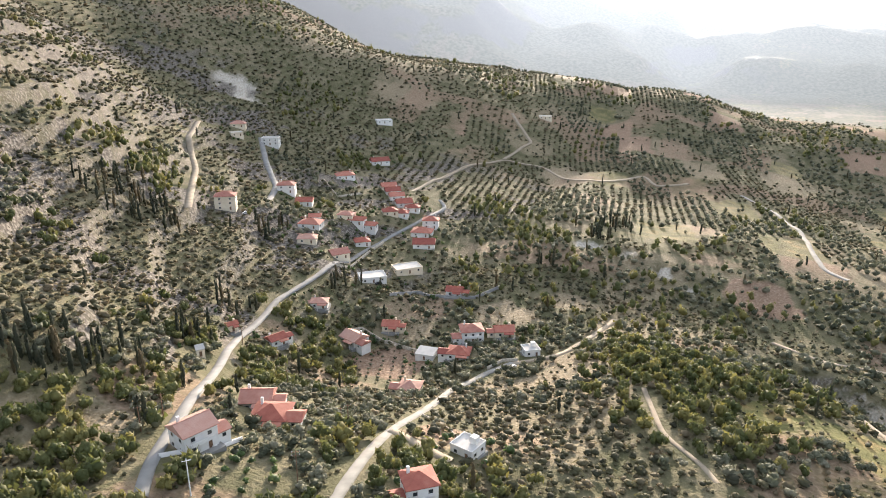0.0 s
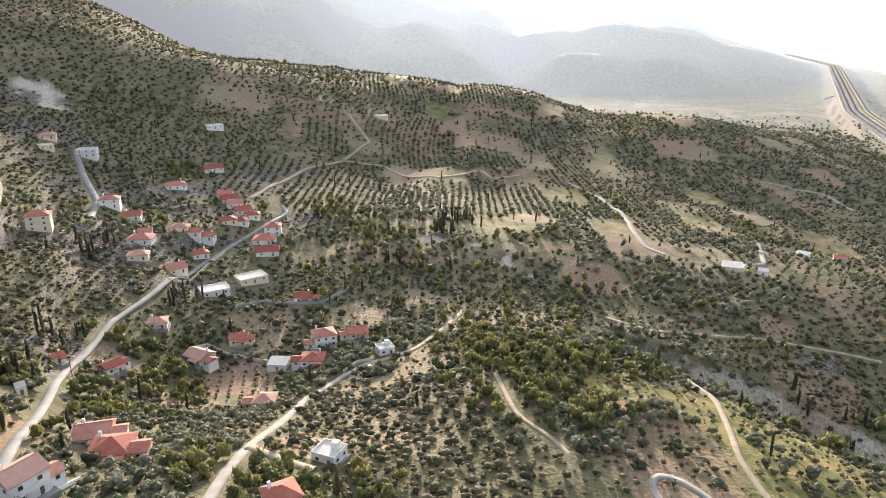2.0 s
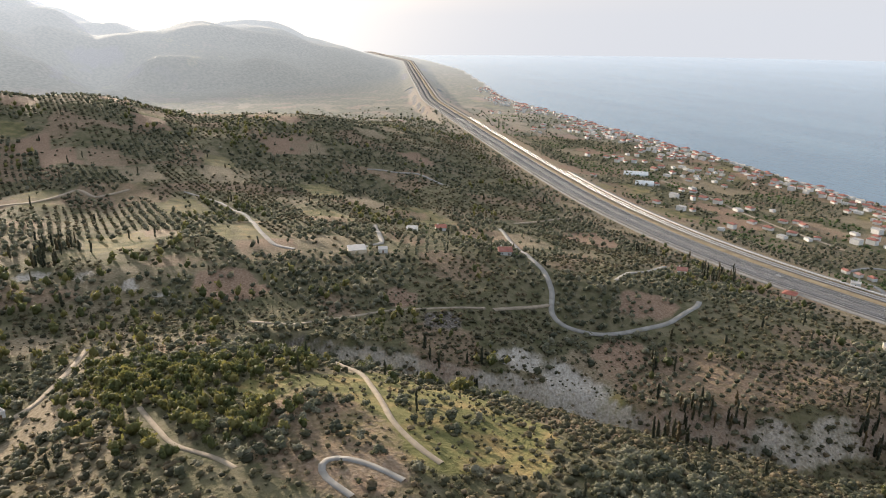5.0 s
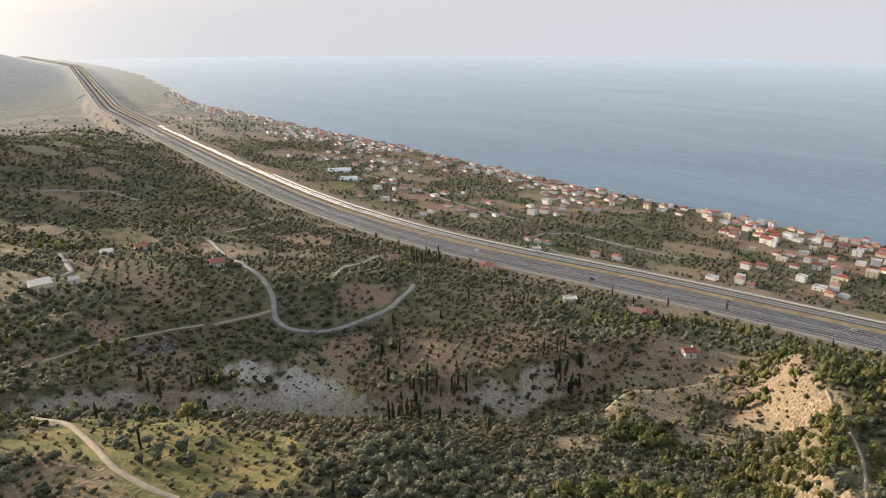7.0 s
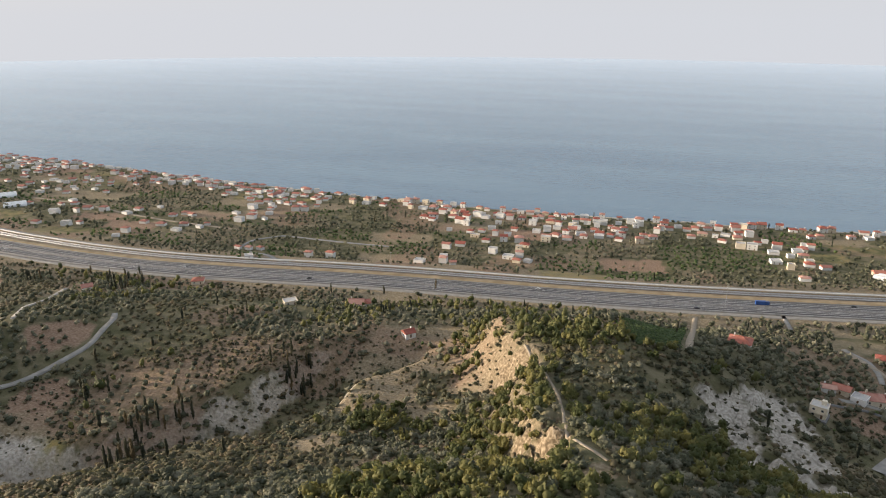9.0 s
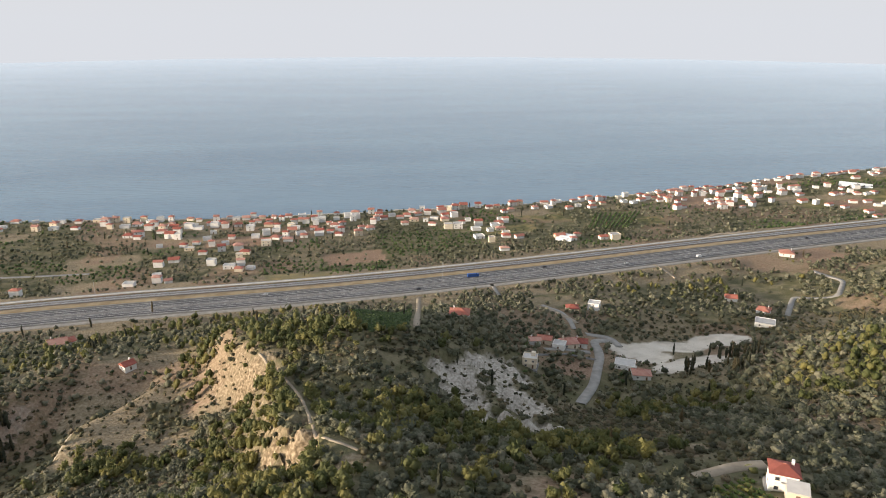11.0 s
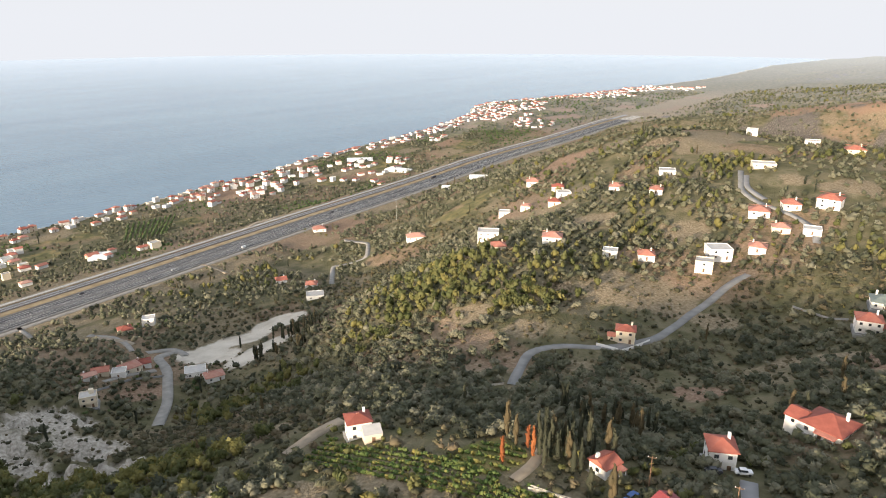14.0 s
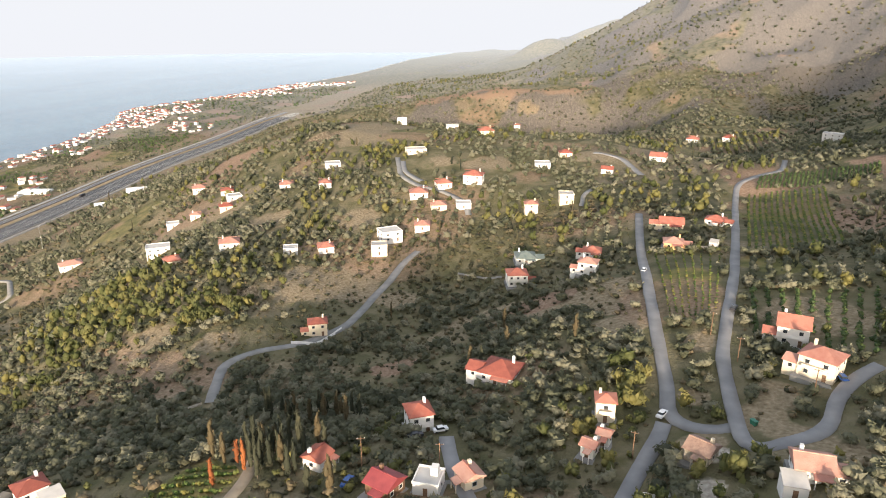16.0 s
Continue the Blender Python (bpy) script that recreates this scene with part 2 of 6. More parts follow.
# ---- materials ----
def ramp_mat(name, stops, scale, rough=0.9, bump=0.3, bump_scale=3.0, detail=6.0, tint=False, metal=0.0, rnd=0.0):
    """A mottled surface: noise through colour stops, finer noise as relief."""
    m = bpy.data.materials.new(name)
    m.use_nodes = True
    n, l = m.node_tree.nodes, m.node_tree.links
    p = n["Principled BSDF"]
    p.inputs["Roughness"].default_value, p.inputs["Metallic"].default_value = rough, metal
    geo = n.new("ShaderNodeNewGeometry")
    big = n.new("ShaderNodeTexNoise")
    big.inputs["Scale"].default_value, big.inputs["Detail"].default_value = scale, detail
    l.new(geo.outputs["Position"], big.inputs["Vector"])
    fac = big.outputs[0]
    if tint:
        at = n.new("ShaderNodeAttribute")
        at.attribute_name = "tint"
        mx = n.new("ShaderNodeMix")
        mx.inputs[0].default_value = 0.65
        l.new(fac, mx.inputs[2]), l.new(at.outputs["Fac"], mx.inputs[3])
        fac = mx.outputs[0]
    if rnd:
        info = n.new("ShaderNodeObjectInfo")
        mx = n.new("ShaderNodeMix")
        mx.inputs[0].default_value = rnd
        l.new(fac, mx.inputs[2]), l.new(info.outputs["Random"], mx.inputs[3])
        fac = mx.outputs[0]
    r = n.new("ShaderNodeValToRGB")
    while len(r.color_ramp.elements) < len(stops):
        r.color_ramp.elements.new(0.5)
    for e, (pos, c) in zip(r.color_ramp.elements, stops):
        e.position, e.color = pos, (*c, 1)
    l.new(fac, r.inputs[0]), l.new(r.outputs[0], p.inputs["Base Color"])
    if tint:
        thin, both = n.new("ShaderNodeBsdfTranslucent"), n.new("ShaderNodeMixShader")
        both.inputs[0].default_value = 0.4
        l.new(r.outputs[0], thin.inputs[0]), l.new(p.outputs[0], both.inputs[1]), l.new(thin.outputs[0], both.inputs[2])
        l.new(both.outputs[0], n["Material Output"].inputs[0])
    if bump:
        fine = n.new("ShaderNodeTexNoise")
        fine.inputs["Scale"].default_value, fine.inputs["Detail"].default_value = bump_scale, 5
        l.new(geo.outputs["Position"], fine.inputs["Vector"])
        b = n.new("ShaderNodeBump")
        b.inputs["Strength"].default_value, b.inputs["Distance"].default_value = bump, 0.4 / bump_scale
        l.new(fine.outputs[0], b.inputs["Height"]), l.new(b.outputs[0], p.inputs["Normal"])
    return m


def two(a, b):
    return [(0.32, a), (0.68, b)]


M = {
    "asphalt": ramp_mat("asphalt", two((0.17, 0.17, 0.176), (0.25, 0.248, 0.246)), 0.15, 0.85, 0.1),
    "motorway": ramp_mat("motorway_asphalt", two((0.055, 0.056, 0.06), (0.085, 0.086, 0.09)), 0.06, 0.95, 0.1),
    "concrete": ramp_mat("concrete_road", two((0.18, 0.178, 0.172), (0.26, 0.255, 0.245)), 0.2, 0.9, 0.15),
    "gravel": ramp_mat("gravel_road", two((0.22, 0.208, 0.188), (0.31, 0.295, 0.265)), 0.25, 0.95, 0.2),
    "dirt": ramp_mat("dirt_track", two((0.24, 0.195, 0.14), (0.34, 0.285, 0.21)), 0.3, 0.95, 0.2),
    "white_paint": ramp_mat("road_paint", two((0.6, 0.6, 0.58), (0.75, 0.75, 0.72)), 0.8, 0.7, 0),
    "ballast": ramp_mat("ballast", two((0.11, 0.1, 0.09), (0.17, 0.155, 0.14)), 0.5, 0.95, 0.3),
    "dry_verge": ramp_mat("dry_grass_verge", two((0.2, 0.145, 0.075), (0.33, 0.255, 0.15)), 0.12, 0.95, 0.4),
    "steel": ramp_mat("galvanised_steel", two((0.4, 0.41, 0.42), (0.5, 0.5, 0.5)), 1.0, 0.45, 0.0, metal=0.8),
    "wall_white": ramp_mat("white_plaster", two((0.62, 0.605, 0.58), (0.75, 0.74, 0.715)), 0.35, 0.9, 0.05, rnd=0.3),
    "wall_cream": ramp_mat("cream_plaster", two((0.62, 0.53, 0.4), (0.74, 0.66, 0.52)), 0.35, 0.9, 0.05, rnd=0.3),
    "wall_orange": ramp_mat("orange_plaster", two((0.6, 0.33, 0.15), (0.68, 0.4, 0.2)), 0.35, 0.9, 0.05),
    "wall_stone": ramp_mat("rubble_stone", two((0.3, 0.26, 0.2), (0.5, 0.45, 0.37)), 0.9, 0.95, 0.5),
    "roof_red": ramp_mat("terracotta_tiles", [(0.25, (0.22, 0.06, 0.042)), (0.5, (0.32, 0.1, 0.068)), (0.75, (0.4, 0.17, 0.12))], 0.5, 0.85, 0.5, 2.5, rnd=0.45),
    "roof_pale": ramp_mat("faded_tiles", [(0.25, (0.29, 0.11, 0.08)), (0.5, (0.38, 0.18, 0.135)), (0.75, (0.45, 0.27, 0.21))], 0.5, 0.85, 0.5, 2.5, rnd=0.45),
    "roof_dark": ramp_mat("dark_red_sheet_roof", two((0.2, 0.035, 0.04), (0.27, 0.055, 0.055)), 0.5, 0.6, 0.2),
    "roof_old": ramp_mat("weathered_brown_tiles", two((0.2, 0.12, 0.09), (0.32, 0.22, 0.17)), 0.8, 0.9, 0.6),
    "roof_grey": ramp_mat("grey_concrete_roof", two((0.36, 0.35, 0.33), (0.52, 0.5, 0.47)), 0.4, 0.9, 0.1, rnd=0.4),
    "roof_green": ramp_mat("grey_green_sheet_roof", two((0.1, 0.13, 0.12), (0.16, 0.19, 0.17)), 0.4, 0.6, 0.1),
    "glass": ramp_mat("window_glass", two((0.02, 0.025, 0.03), (0.04, 0.045, 0.05)), 0.5, 0.25, 0),
    "frame": ramp_mat("window_frame", two((0.5, 0.48, 0.44), (0.65, 0.63, 0.6)), 1.0, 0.6, 0),
    "wood": ramp_mat("brown_wood", two((0.1, 0.055, 0.03), (0.2, 0.12, 0.07)), 1.5, 0.8, 0.2),
    "bark": ramp_mat("bark", two((0.08, 0.06, 0.045), (0.16, 0.13, 0.1)), 2.0, 0.95, 0.4),
    "olive": ramp_mat("olive_leaves", [(0.2, (0.062, 0.069, 0.039)), (0.5, (0.13, 0.136, 0.081)), (0.8, (0.234, 0.224, 0.153))], 0.45, 0.75, 0, tint=True),
    "scrub": ramp_mat("scrub_leaves", [(0.2, (0.054, 0.054, 0.029)), (0.5, (0.106, 0.102, 0.05)), (0.8, (0.177, 0.14, 0.082))], 0.3, 0.8, 0, tint=True),
    "pine": ramp_mat("pine_needles", [(0.2, (0.071, 0.085, 0.023)), (0.5, (0.125, 0.131, 0.041)), (0.8, (0.202, 0.182, 0.054))], 0.35, 0.75, 0, tint=True),
    "cypress": ramp_mat("cypress_leaves", [(0.2, (0.031, 0.038, 0.022)), (0.55, (0.061, 0.065, 0.037)), (0.85, (0.133, 0.1, 0.049))], 0.4, 0.8, 0, tint=True),
    "citrus": ramp_mat("citrus_leaves", [(0.2, (0.04, 0.07, 0.02)), (0.5, (0.075, 0.12, 0.035)), (0.8, (0.12, 0.16, 0.05))], 0.4, 0.6, 0, tint=True),
    "rust": ramp_mat("dead_foliage", [(0.2, (0.2, 0.06, 0.02)), (0.5, (0.36, 0.12, 0.035)), (0.8, (0.42, 0.18, 0.06))], 0.4, 0.8, 0, tint=True),
    "bin_green": ramp_mat("green_plastic", two((0.02, 0.12, 0.08), (0.03, 0.16, 0.1)), 1, 0.5, 0),
    "vine": ramp_mat("vine_leaves", [(0.25, (0.07, 0.12, 0.025)), (0.55, (0.13, 0.17, 0.04)), (0.8, (0.25, 0.22, 0.06))], 0.12, 0.7, 0, tint=True),
    "car_white": ramp_mat("white_car_paint", two((0.7, 0.7, 0.7), (0.75, 0.75, 0.75)), 1, 0.25, 0),
    "car_blue": ramp_mat("blue_car_paint", two((0.03, 0.08, 0.25), (0.04, 0.1, 0.3)), 1, 0.25, 0),
    "car_dark": ramp_mat("dark_car_paint", two((0.03, 0.03, 0.035), (0.05, 0.05, 0.055)), 1, 0.25, 0),
    "tyre": ramp_mat("tyre_rubber", two((0.02, 0.02, 0.02), (0.03, 0.03, 0.03)), 2, 0.9, 0),
    "plastic": ramp_mat("white_greenhouse_film", two((0.6, 0.62, 0.62), (0.72, 0.73, 0.72)), 0.3, 0.5, 0.05),
    "pool": ramp_mat("pool_water", two((0.05, 0.3, 0.36), (0.08, 0.38, 0.42)), 0.6, 0.1, 0.05),
}


def ground_material(hazy, haze_glow=0.0):
    """Dry slopes: soil under scrub, mixed by the masks in the attributes 'cover' and 'bare' with grass, soil, clay and
    rock; hazy adds haze as emission.
    """
    m = bpy.data.materials.new("far_land_haze_glow" if hazy else "dry_slopes")
    m.use_nodes = True
    n, l = m.node_tree.nodes, m.node_tree.links
    p = n["Principled BSDF"]
    p.inputs["Roughness"].default_value = 0.95
    p.inputs["Specular IOR Level"].default_value = 0.15
    geo = n.new("ShaderNodeNewGeometry")

    def noise_at(scale, detail=6):
        t = n.new("ShaderNodeTexNoise")
        t.inputs["Scale"].default_value, t.inputs["Detail"].default_value = scale, detail
        l.new(geo.outputs["Position"], t.inputs["Vector"])
        return t.outputs[0]

    def ramp(fac, stops):
        r = n.new("ShaderNodeValToRGB")
        while len(r.color_ramp.elements) < len(stops):
            r.color_ramp.elements.new(0.5)
        for e, (pos, c) in zip(r.color_ramp.elements, stops):
            e.position, e.color = pos, (*c, 1)
        l.new(fac, r.inputs[0])
        return r.outputs[0]

    def mix(fac, a, b):
        x = n.new("ShaderNodeMix")
        x.data_type = "RGBA"
        l.new(fac, x.inputs[0]), l.new(a, x.inputs[6]), l.new(b, x.inputs[7])
        return x.outputs[2]

    big, mid, fine = noise_at(0.018), noise_at(0.09), noise_at(0.7, 8)
    col = ramp(mid, [(0.3, (0.075, 0.077, 0.036)), (0.48, (0.12, 0.11, 0.06)), (0.62, (0.172, 0.15, 0.092)), (0.75, (0.105, 0.1, 0.045))])
    parts = []
    for name in ("cover", "bare"):
        at = n.new("ShaderNodeAttribute")
        at.attribute_name = name
        s = n.new("ShaderNodeSeparateColor")
        l.new(at.outputs["Color"], s.inputs[0])
        parts += list(s.outputs)
        if name == "cover":
            sandy = at.outputs["Alpha"]
    dry = ramp(fine, [(0.3, (0.15, 0.118, 0.07)), (0.5, (0.23, 0.185, 0.12)), (0.7, (0.31, 0.255, 0.175))])
    meadow = ramp(mid, [(0.32, (0.1, 0.1, 0.035)), (0.5, (0.17, 0.16, 0.06)), (0.68, (0.27, 0.2, 0.085))])
    clay = ramp(fine, [(0.3, (0.28, 0.25, 0.21)), (0.5, (0.42, 0.38, 0.32)), (0.7, (0.52, 0.48, 0.41))])
    soil = ramp(fine, [(0.3, (0.17, 0.11, 0.075)), (0.5, (0.25, 0.17, 0.115)), (0.7, (0.31, 0.23, 0.165))])
    rock = ramp(fine, [(0.34, (0.06, 0.052, 0.044)), (0.5, (0.115, 0.1, 0.084)), (0.66, (0.26, 0.235, 0.2))])
    ochre = ramp(fine, [(0.34, (0.1, 0.075, 0.045)), (0.5, (0.2, 0.155, 0.1)), (0.68, (0.38, 0.31, 0.215))])
    sand = ramp(mid, [(0.3, (0.45, 0.4, 0.33)), (0.5, (0.56, 0.51, 0.43)), (0.7, (0.62, 0.57, 0.49))])
    ragged = n.new("ShaderNodeMix")
    ragged.inputs[0].default_value = 0.5
    l.new(mid, ragged.inputs[2]), l.new(noise_at(0.35, 5), ragged.inputs[3])
    for mask, c in zip(parts + [sandy], (dry, meadow, clay, soil, rock, ochre, sand)):
        soft = n.new("ShaderNodeMath")
        soft.operation, soft.use_clamp = "MULTIPLY_ADD", True
        rag = n.new("ShaderNodeMath")
        rag.operation = "MULTIPLY_ADD"
        l.new(ragged.outputs[0], rag.inputs[0])
        rag.inputs[1].default_value, rag.inputs[2].default_value = 2.2, -1.6
        l.new(mask, soft.inputs[0])
        soft.inputs[1].default_value = 2.0
        l.new(rag.outputs[0], soft.inputs[2])
        col = mix(soft.outputs[0], col, c)
    l.new(col, p.inputs["Base Color"])
    b = n.new("ShaderNodeBump")
    b.inputs["Strength"].default_value, b.inputs["Distance"].default_value = 0.7, 1.2
    l.new(fine, b.inputs["Height"]), l.new(b.outputs[0], p.inputs["Normal"])
    # air haze painted in as emission, rising with distance from the middle
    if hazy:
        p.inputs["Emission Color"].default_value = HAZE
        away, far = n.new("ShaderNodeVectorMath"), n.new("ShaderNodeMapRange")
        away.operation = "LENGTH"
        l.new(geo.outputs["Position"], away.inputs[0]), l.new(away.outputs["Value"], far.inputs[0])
        for key, value in (("From Min", 1400), ("From Max", 4600), ("To Min", haze_glow), ("To Max", 0.25)):
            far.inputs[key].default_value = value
        # the emitted haze is made brighter towards the sun, as its glow
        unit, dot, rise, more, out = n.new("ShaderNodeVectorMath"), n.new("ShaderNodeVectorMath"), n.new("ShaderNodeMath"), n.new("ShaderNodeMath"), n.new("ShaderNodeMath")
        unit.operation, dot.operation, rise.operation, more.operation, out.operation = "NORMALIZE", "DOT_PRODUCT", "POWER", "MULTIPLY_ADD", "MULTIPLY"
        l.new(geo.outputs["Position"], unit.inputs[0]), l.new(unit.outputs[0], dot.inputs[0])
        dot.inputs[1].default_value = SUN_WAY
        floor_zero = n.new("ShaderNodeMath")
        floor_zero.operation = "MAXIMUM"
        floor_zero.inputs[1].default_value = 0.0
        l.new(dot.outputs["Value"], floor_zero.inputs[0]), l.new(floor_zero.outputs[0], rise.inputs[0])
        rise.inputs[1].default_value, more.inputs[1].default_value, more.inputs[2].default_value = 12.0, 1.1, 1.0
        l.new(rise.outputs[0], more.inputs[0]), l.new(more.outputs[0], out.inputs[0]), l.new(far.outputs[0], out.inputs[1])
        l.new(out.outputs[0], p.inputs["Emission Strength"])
    return m


def sea_material(hazy):
    m = bpy.data.materials.new("far_sea_haze_glow" if hazy else "sea_water")
    m.use_nodes = True
    n, l = m.node_tree.nodes, m.node_tree.links
    p = n["Principled BSDF"]
    geo = n.new("ShaderNodeNewGeometry")
    t = n.new("ShaderNodeTexNoise")
    t.inputs["Scale"].default_value, t.inputs["Detail"].default_value = 0.004, 4
    mp = n.new("ShaderNodeMapping")
    mp.inputs["Scale"].default_value = (0.35, 1.6, 1)
    l.new(geo.outputs["Position"], mp.inputs[0]), l.new(mp.outputs[0], t.inputs["Vector"])
    r = n.new("ShaderNodeValToRGB")
    r.color_ramp.elements[0].position, r.color_ramp.elements[0].color = 0.35, (0.105, 0.175, 0.24, 1)
    r.color_ramp.elements[1].position, r.color_ramp.elements[1].color = 0.7, (0.14, 0.222, 0.285, 1)
    l.new(t.outputs[0], r.inputs[0]), l.new(r.outputs[0], p.inputs["Base Color"])
    p.inputs["Roughness"].default_value, p.inputs["IOR"].default_value = 0.22, 1.33
    w = n.new("ShaderNodeTexNoise")
    w.inputs["Scale"].default_value, w.inputs["Detail"].default_value = 0.09, 5
    mw = n.new("ShaderNodeMapping")
    mw.inputs["Scale"].default_value, mw.inputs["Rotation"].default_value = (0.4, 1.5, 1), (0, 0, 0.25)
    l.new(geo.outputs["Position"], mw.inputs[0]), l.new(mw.outputs[0], w.inputs["Vector"])
    b = n.new("ShaderNodeBump")
    b.inputs["Strength"].default_value, b.inputs["Distance"].default_value = 0.8, 1.8
    l.new(w.outputs[0], b.inputs["Height"]), l.new(b.outputs[0], p.inputs["Normal"])
    # haze over the far water is emitted by the surface, growing to the horizon
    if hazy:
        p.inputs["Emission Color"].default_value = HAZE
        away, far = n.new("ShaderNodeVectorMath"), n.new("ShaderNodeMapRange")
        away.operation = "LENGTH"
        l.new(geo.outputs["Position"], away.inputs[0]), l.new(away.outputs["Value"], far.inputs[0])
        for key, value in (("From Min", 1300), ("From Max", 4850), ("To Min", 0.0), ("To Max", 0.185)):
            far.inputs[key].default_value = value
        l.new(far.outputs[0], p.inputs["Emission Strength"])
    return m


# ---- mesh helpers ----
def fill(me, verts, faces):
    """Fast mesh from an array of points and an array of faces of one size."""
    k = faces.shape[1]
    me.vertices.add(len(verts))
    me.vertices.foreach_set("co", np.ascontiguousarray(verts, np.float32).ravel())
    me.loops.add(faces.size)
    me.loops.foreach_set("vertex_index", np.ascontiguousarray(faces, np.int32).ravel())
    me.polygons.add(len(faces))
    me.polygons.foreach_set("loop_start", np.arange(0, faces.size, k, dtype=np.int32))
    me.update(calc_edges=True)
    return me


def grid_faces(nu, nv):
    i = np.arange(nu * nv).reshape(nu, nv)
    return np.stack([i[:-1, :-1], i[1:, :-1], i[1:, 1:], i[:-1, 1:]], -1).reshape(-1, 4)


def part(name, bm, material, parent, label=""):
    me = bpy.data.meshes.new(name)
    bm.to_mesh(me)
    bm.free()
    me.materials.append(M[material])
    ob = new(name, me)
    ob.parent = parent
    return tagged(ob, label)


def box(bm, x, y, z, sx, sy, sz, turn=0.0):
    """A box with its base centre at x, y, z."""
    c, s = math.cos(turn), math.sin(turn)
    v = []
    for k in (0, 1):
        for a, b in ((-1, -1), (1, -1), (1, 1), (-1, 1)):
            px, py = a * sx / 2, b * sy / 2
            v.append(bm.verts.new((x + c * px - s * py, y + s * px + c * py, z + k * sz)))
    for f in ((3, 2, 1, 0), (4, 5, 6, 7), (0, 1, 5, 4), (1, 2, 6, 5), (2, 3, 7, 6), (3, 0, 4, 7)):
        bm.faces.new([v[i] for i in f])
    return bm


def ground_z(x, y):
    return float(height(np.array([x]), np.array([y]))[0])


# ---- places on the slopes ----
PATCHES = {}
ROAD_LINES = []
HOUSE_SPOTS = []

# roads and tracks
ROAD_LINES.append(('concrete', 3.4, [(-92, -109), (-104, -118), (-119, -126), (-150, -144), (-186, -165), (-219, -185), (-244, -192), (-271, -201), (-312, -203), (-362, -210), (-416, -209), (-452, -203), (-497, -198), (-514, -212)]))
ROAD_LINES.append(('gravel', 3.1, [(-114, -73), (-141, -79), (-157, -82), (-187, -85), (-233, -90), (-260, -84), (-274, -76)]))
ROAD_LINES.append(('dirt', 3, [(-161, -82), (-155, -67), (-152, -56)]))
ROAD_LINES.append(('dirt', 3, [(-274, -76), (-291, -56), (-319, -48), (-356, -42)]))
ROAD_LINES.append(('concrete', 4.6, [(-385, -286), (-430, -311), (-479, -355), (-525, -393)]))
ROAD_LINES.append(('dirt', 4.5, [(-300, -279), (-381, -343), (-420, -382), (-480, -423)]))
ROAD_LINES.append(('dirt', 4.5, [(-520, -238), (-568, -237), (-647, -234), (-712, -217), (-735, -179), (-707, -138), (-703, -111), (-752, -73), (-726, -57), (-752, -26)]))
ROAD_LINES.append(('dirt', 4, [(-712, -217), (-789, -206), (-848, -250)]))
ROAD_LINES.append(('gravel', 3.8, [(-744, 24), (-702, 55), (-629, 72), (-548, 72), (-503, 75), (-487, 90)]))
ROAD_LINES.append(('dirt', 2.4, [(-376, 38), (-360, 62), (-364, 91), (-371, 121), (-370, 146), (-364, 185)]))
ROAD_LINES.append(('dirt', 2.2, [(-270, 62), (-249, 69), (-216, 66), (-193, 63), (-172, 66), (-162, 70)]))
ROAD_LINES.append(('gravel', 2.2, [(-159, 55), (-166, 51), (-175, 43), (-178, 36), (-174, 33), (-167, 33), (-161, 37), (-156, 39)]))
ROAD_LINES.append(('dirt', 1.8, [(-243, -16), (-205, -6), (-189, 7), (-179, 12)]))
ROAD_LINES.append(('gravel', 4, [(-603, 319), (-445, 263), (-414, 257), (-382, 245), (-356, 228), (-344, 229), (-332, 244), (-325, 265), (-322, 297), (-336, 333), (-348, 347)]))
ROAD_LINES.append(('gravel', 4, [(-385, 301), (-411, 333), (-462, 414)]))
ROAD_LINES.append(('dirt', 3.5, [(-363, 189), (-367, 235)]))
ROAD_LINES.append(('gravel', 5, [(-870, 259), (-865, 326), (-809, 350)]))
ROAD_LINES.append(('gravel', 4, [(-585, 180), (-491, 157), (-479, 134)]))
ROAD_LINES.append(('dirt', 4, [(23, 347), (39, 557)]))
ROAD_LINES.append(('dirt', 1.2, [(-56, 310), (-42, 281), (-30, 250), (-19, 190), (-6, 178)]))
ROAD_LINES.append(('gravel', 6, [(107, 311), (125, 342), (142, 381), (145, 406), (165, 415)]))
ROAD_LINES.append(('concrete', 4.2, [(178, 144), (209, 161), (223, 155), (234, 140), (264, 131), (304, 136), (341, 135), (361, 131)]))
ROAD_LINES.append(('dirt', 4, [(90, 158), (109, 166), (119, 166)]))
ROAD_LINES.append(('gravel', 4.5, [(322, 464), (361, 517), (383, 491), (414, 528), (415, 573)]))
ROAD_LINES.append(('dirt', 4.5, [(134, 486), (144, 439)]))
ROAD_LINES.append(('asphalt', 4.2, [(128, 1), (141, -2), (156, -6), (165, -7)]))
ROAD_LINES.append(('asphalt', 4.1, [(386, 10), (317, 6), (248, 0), (208, -4), (177, -8), (166, -7), (161, -13), (159, -20), (162, -24)]))
ROAD_LINES.append(('asphalt', 3.9, [(553, -85), (519, -79), (508, -62), (476, -47), (374, -39), (276, -31), (225, -25), (197, -22), (178, -23), (163, -24), (154, -24), (147, -26), (151, -36), (161, -44), (175, -47), (186, -54), (193, -62)]))
ROAD_LINES.append(('asphalt', 4, [(120, 32), (132, 40), (151, 48)]))
ROAD_LINES.append(('asphalt', 5, [(553, 53), (550, 31), (504, 12)]))
ROAD_LINES.append(('asphalt', 4, [(496, 193), (474, 184), (454, 161)]))
ROAD_LINES.append(('dirt', 3, [(107, 85), (116, 85), (125, 90)]))
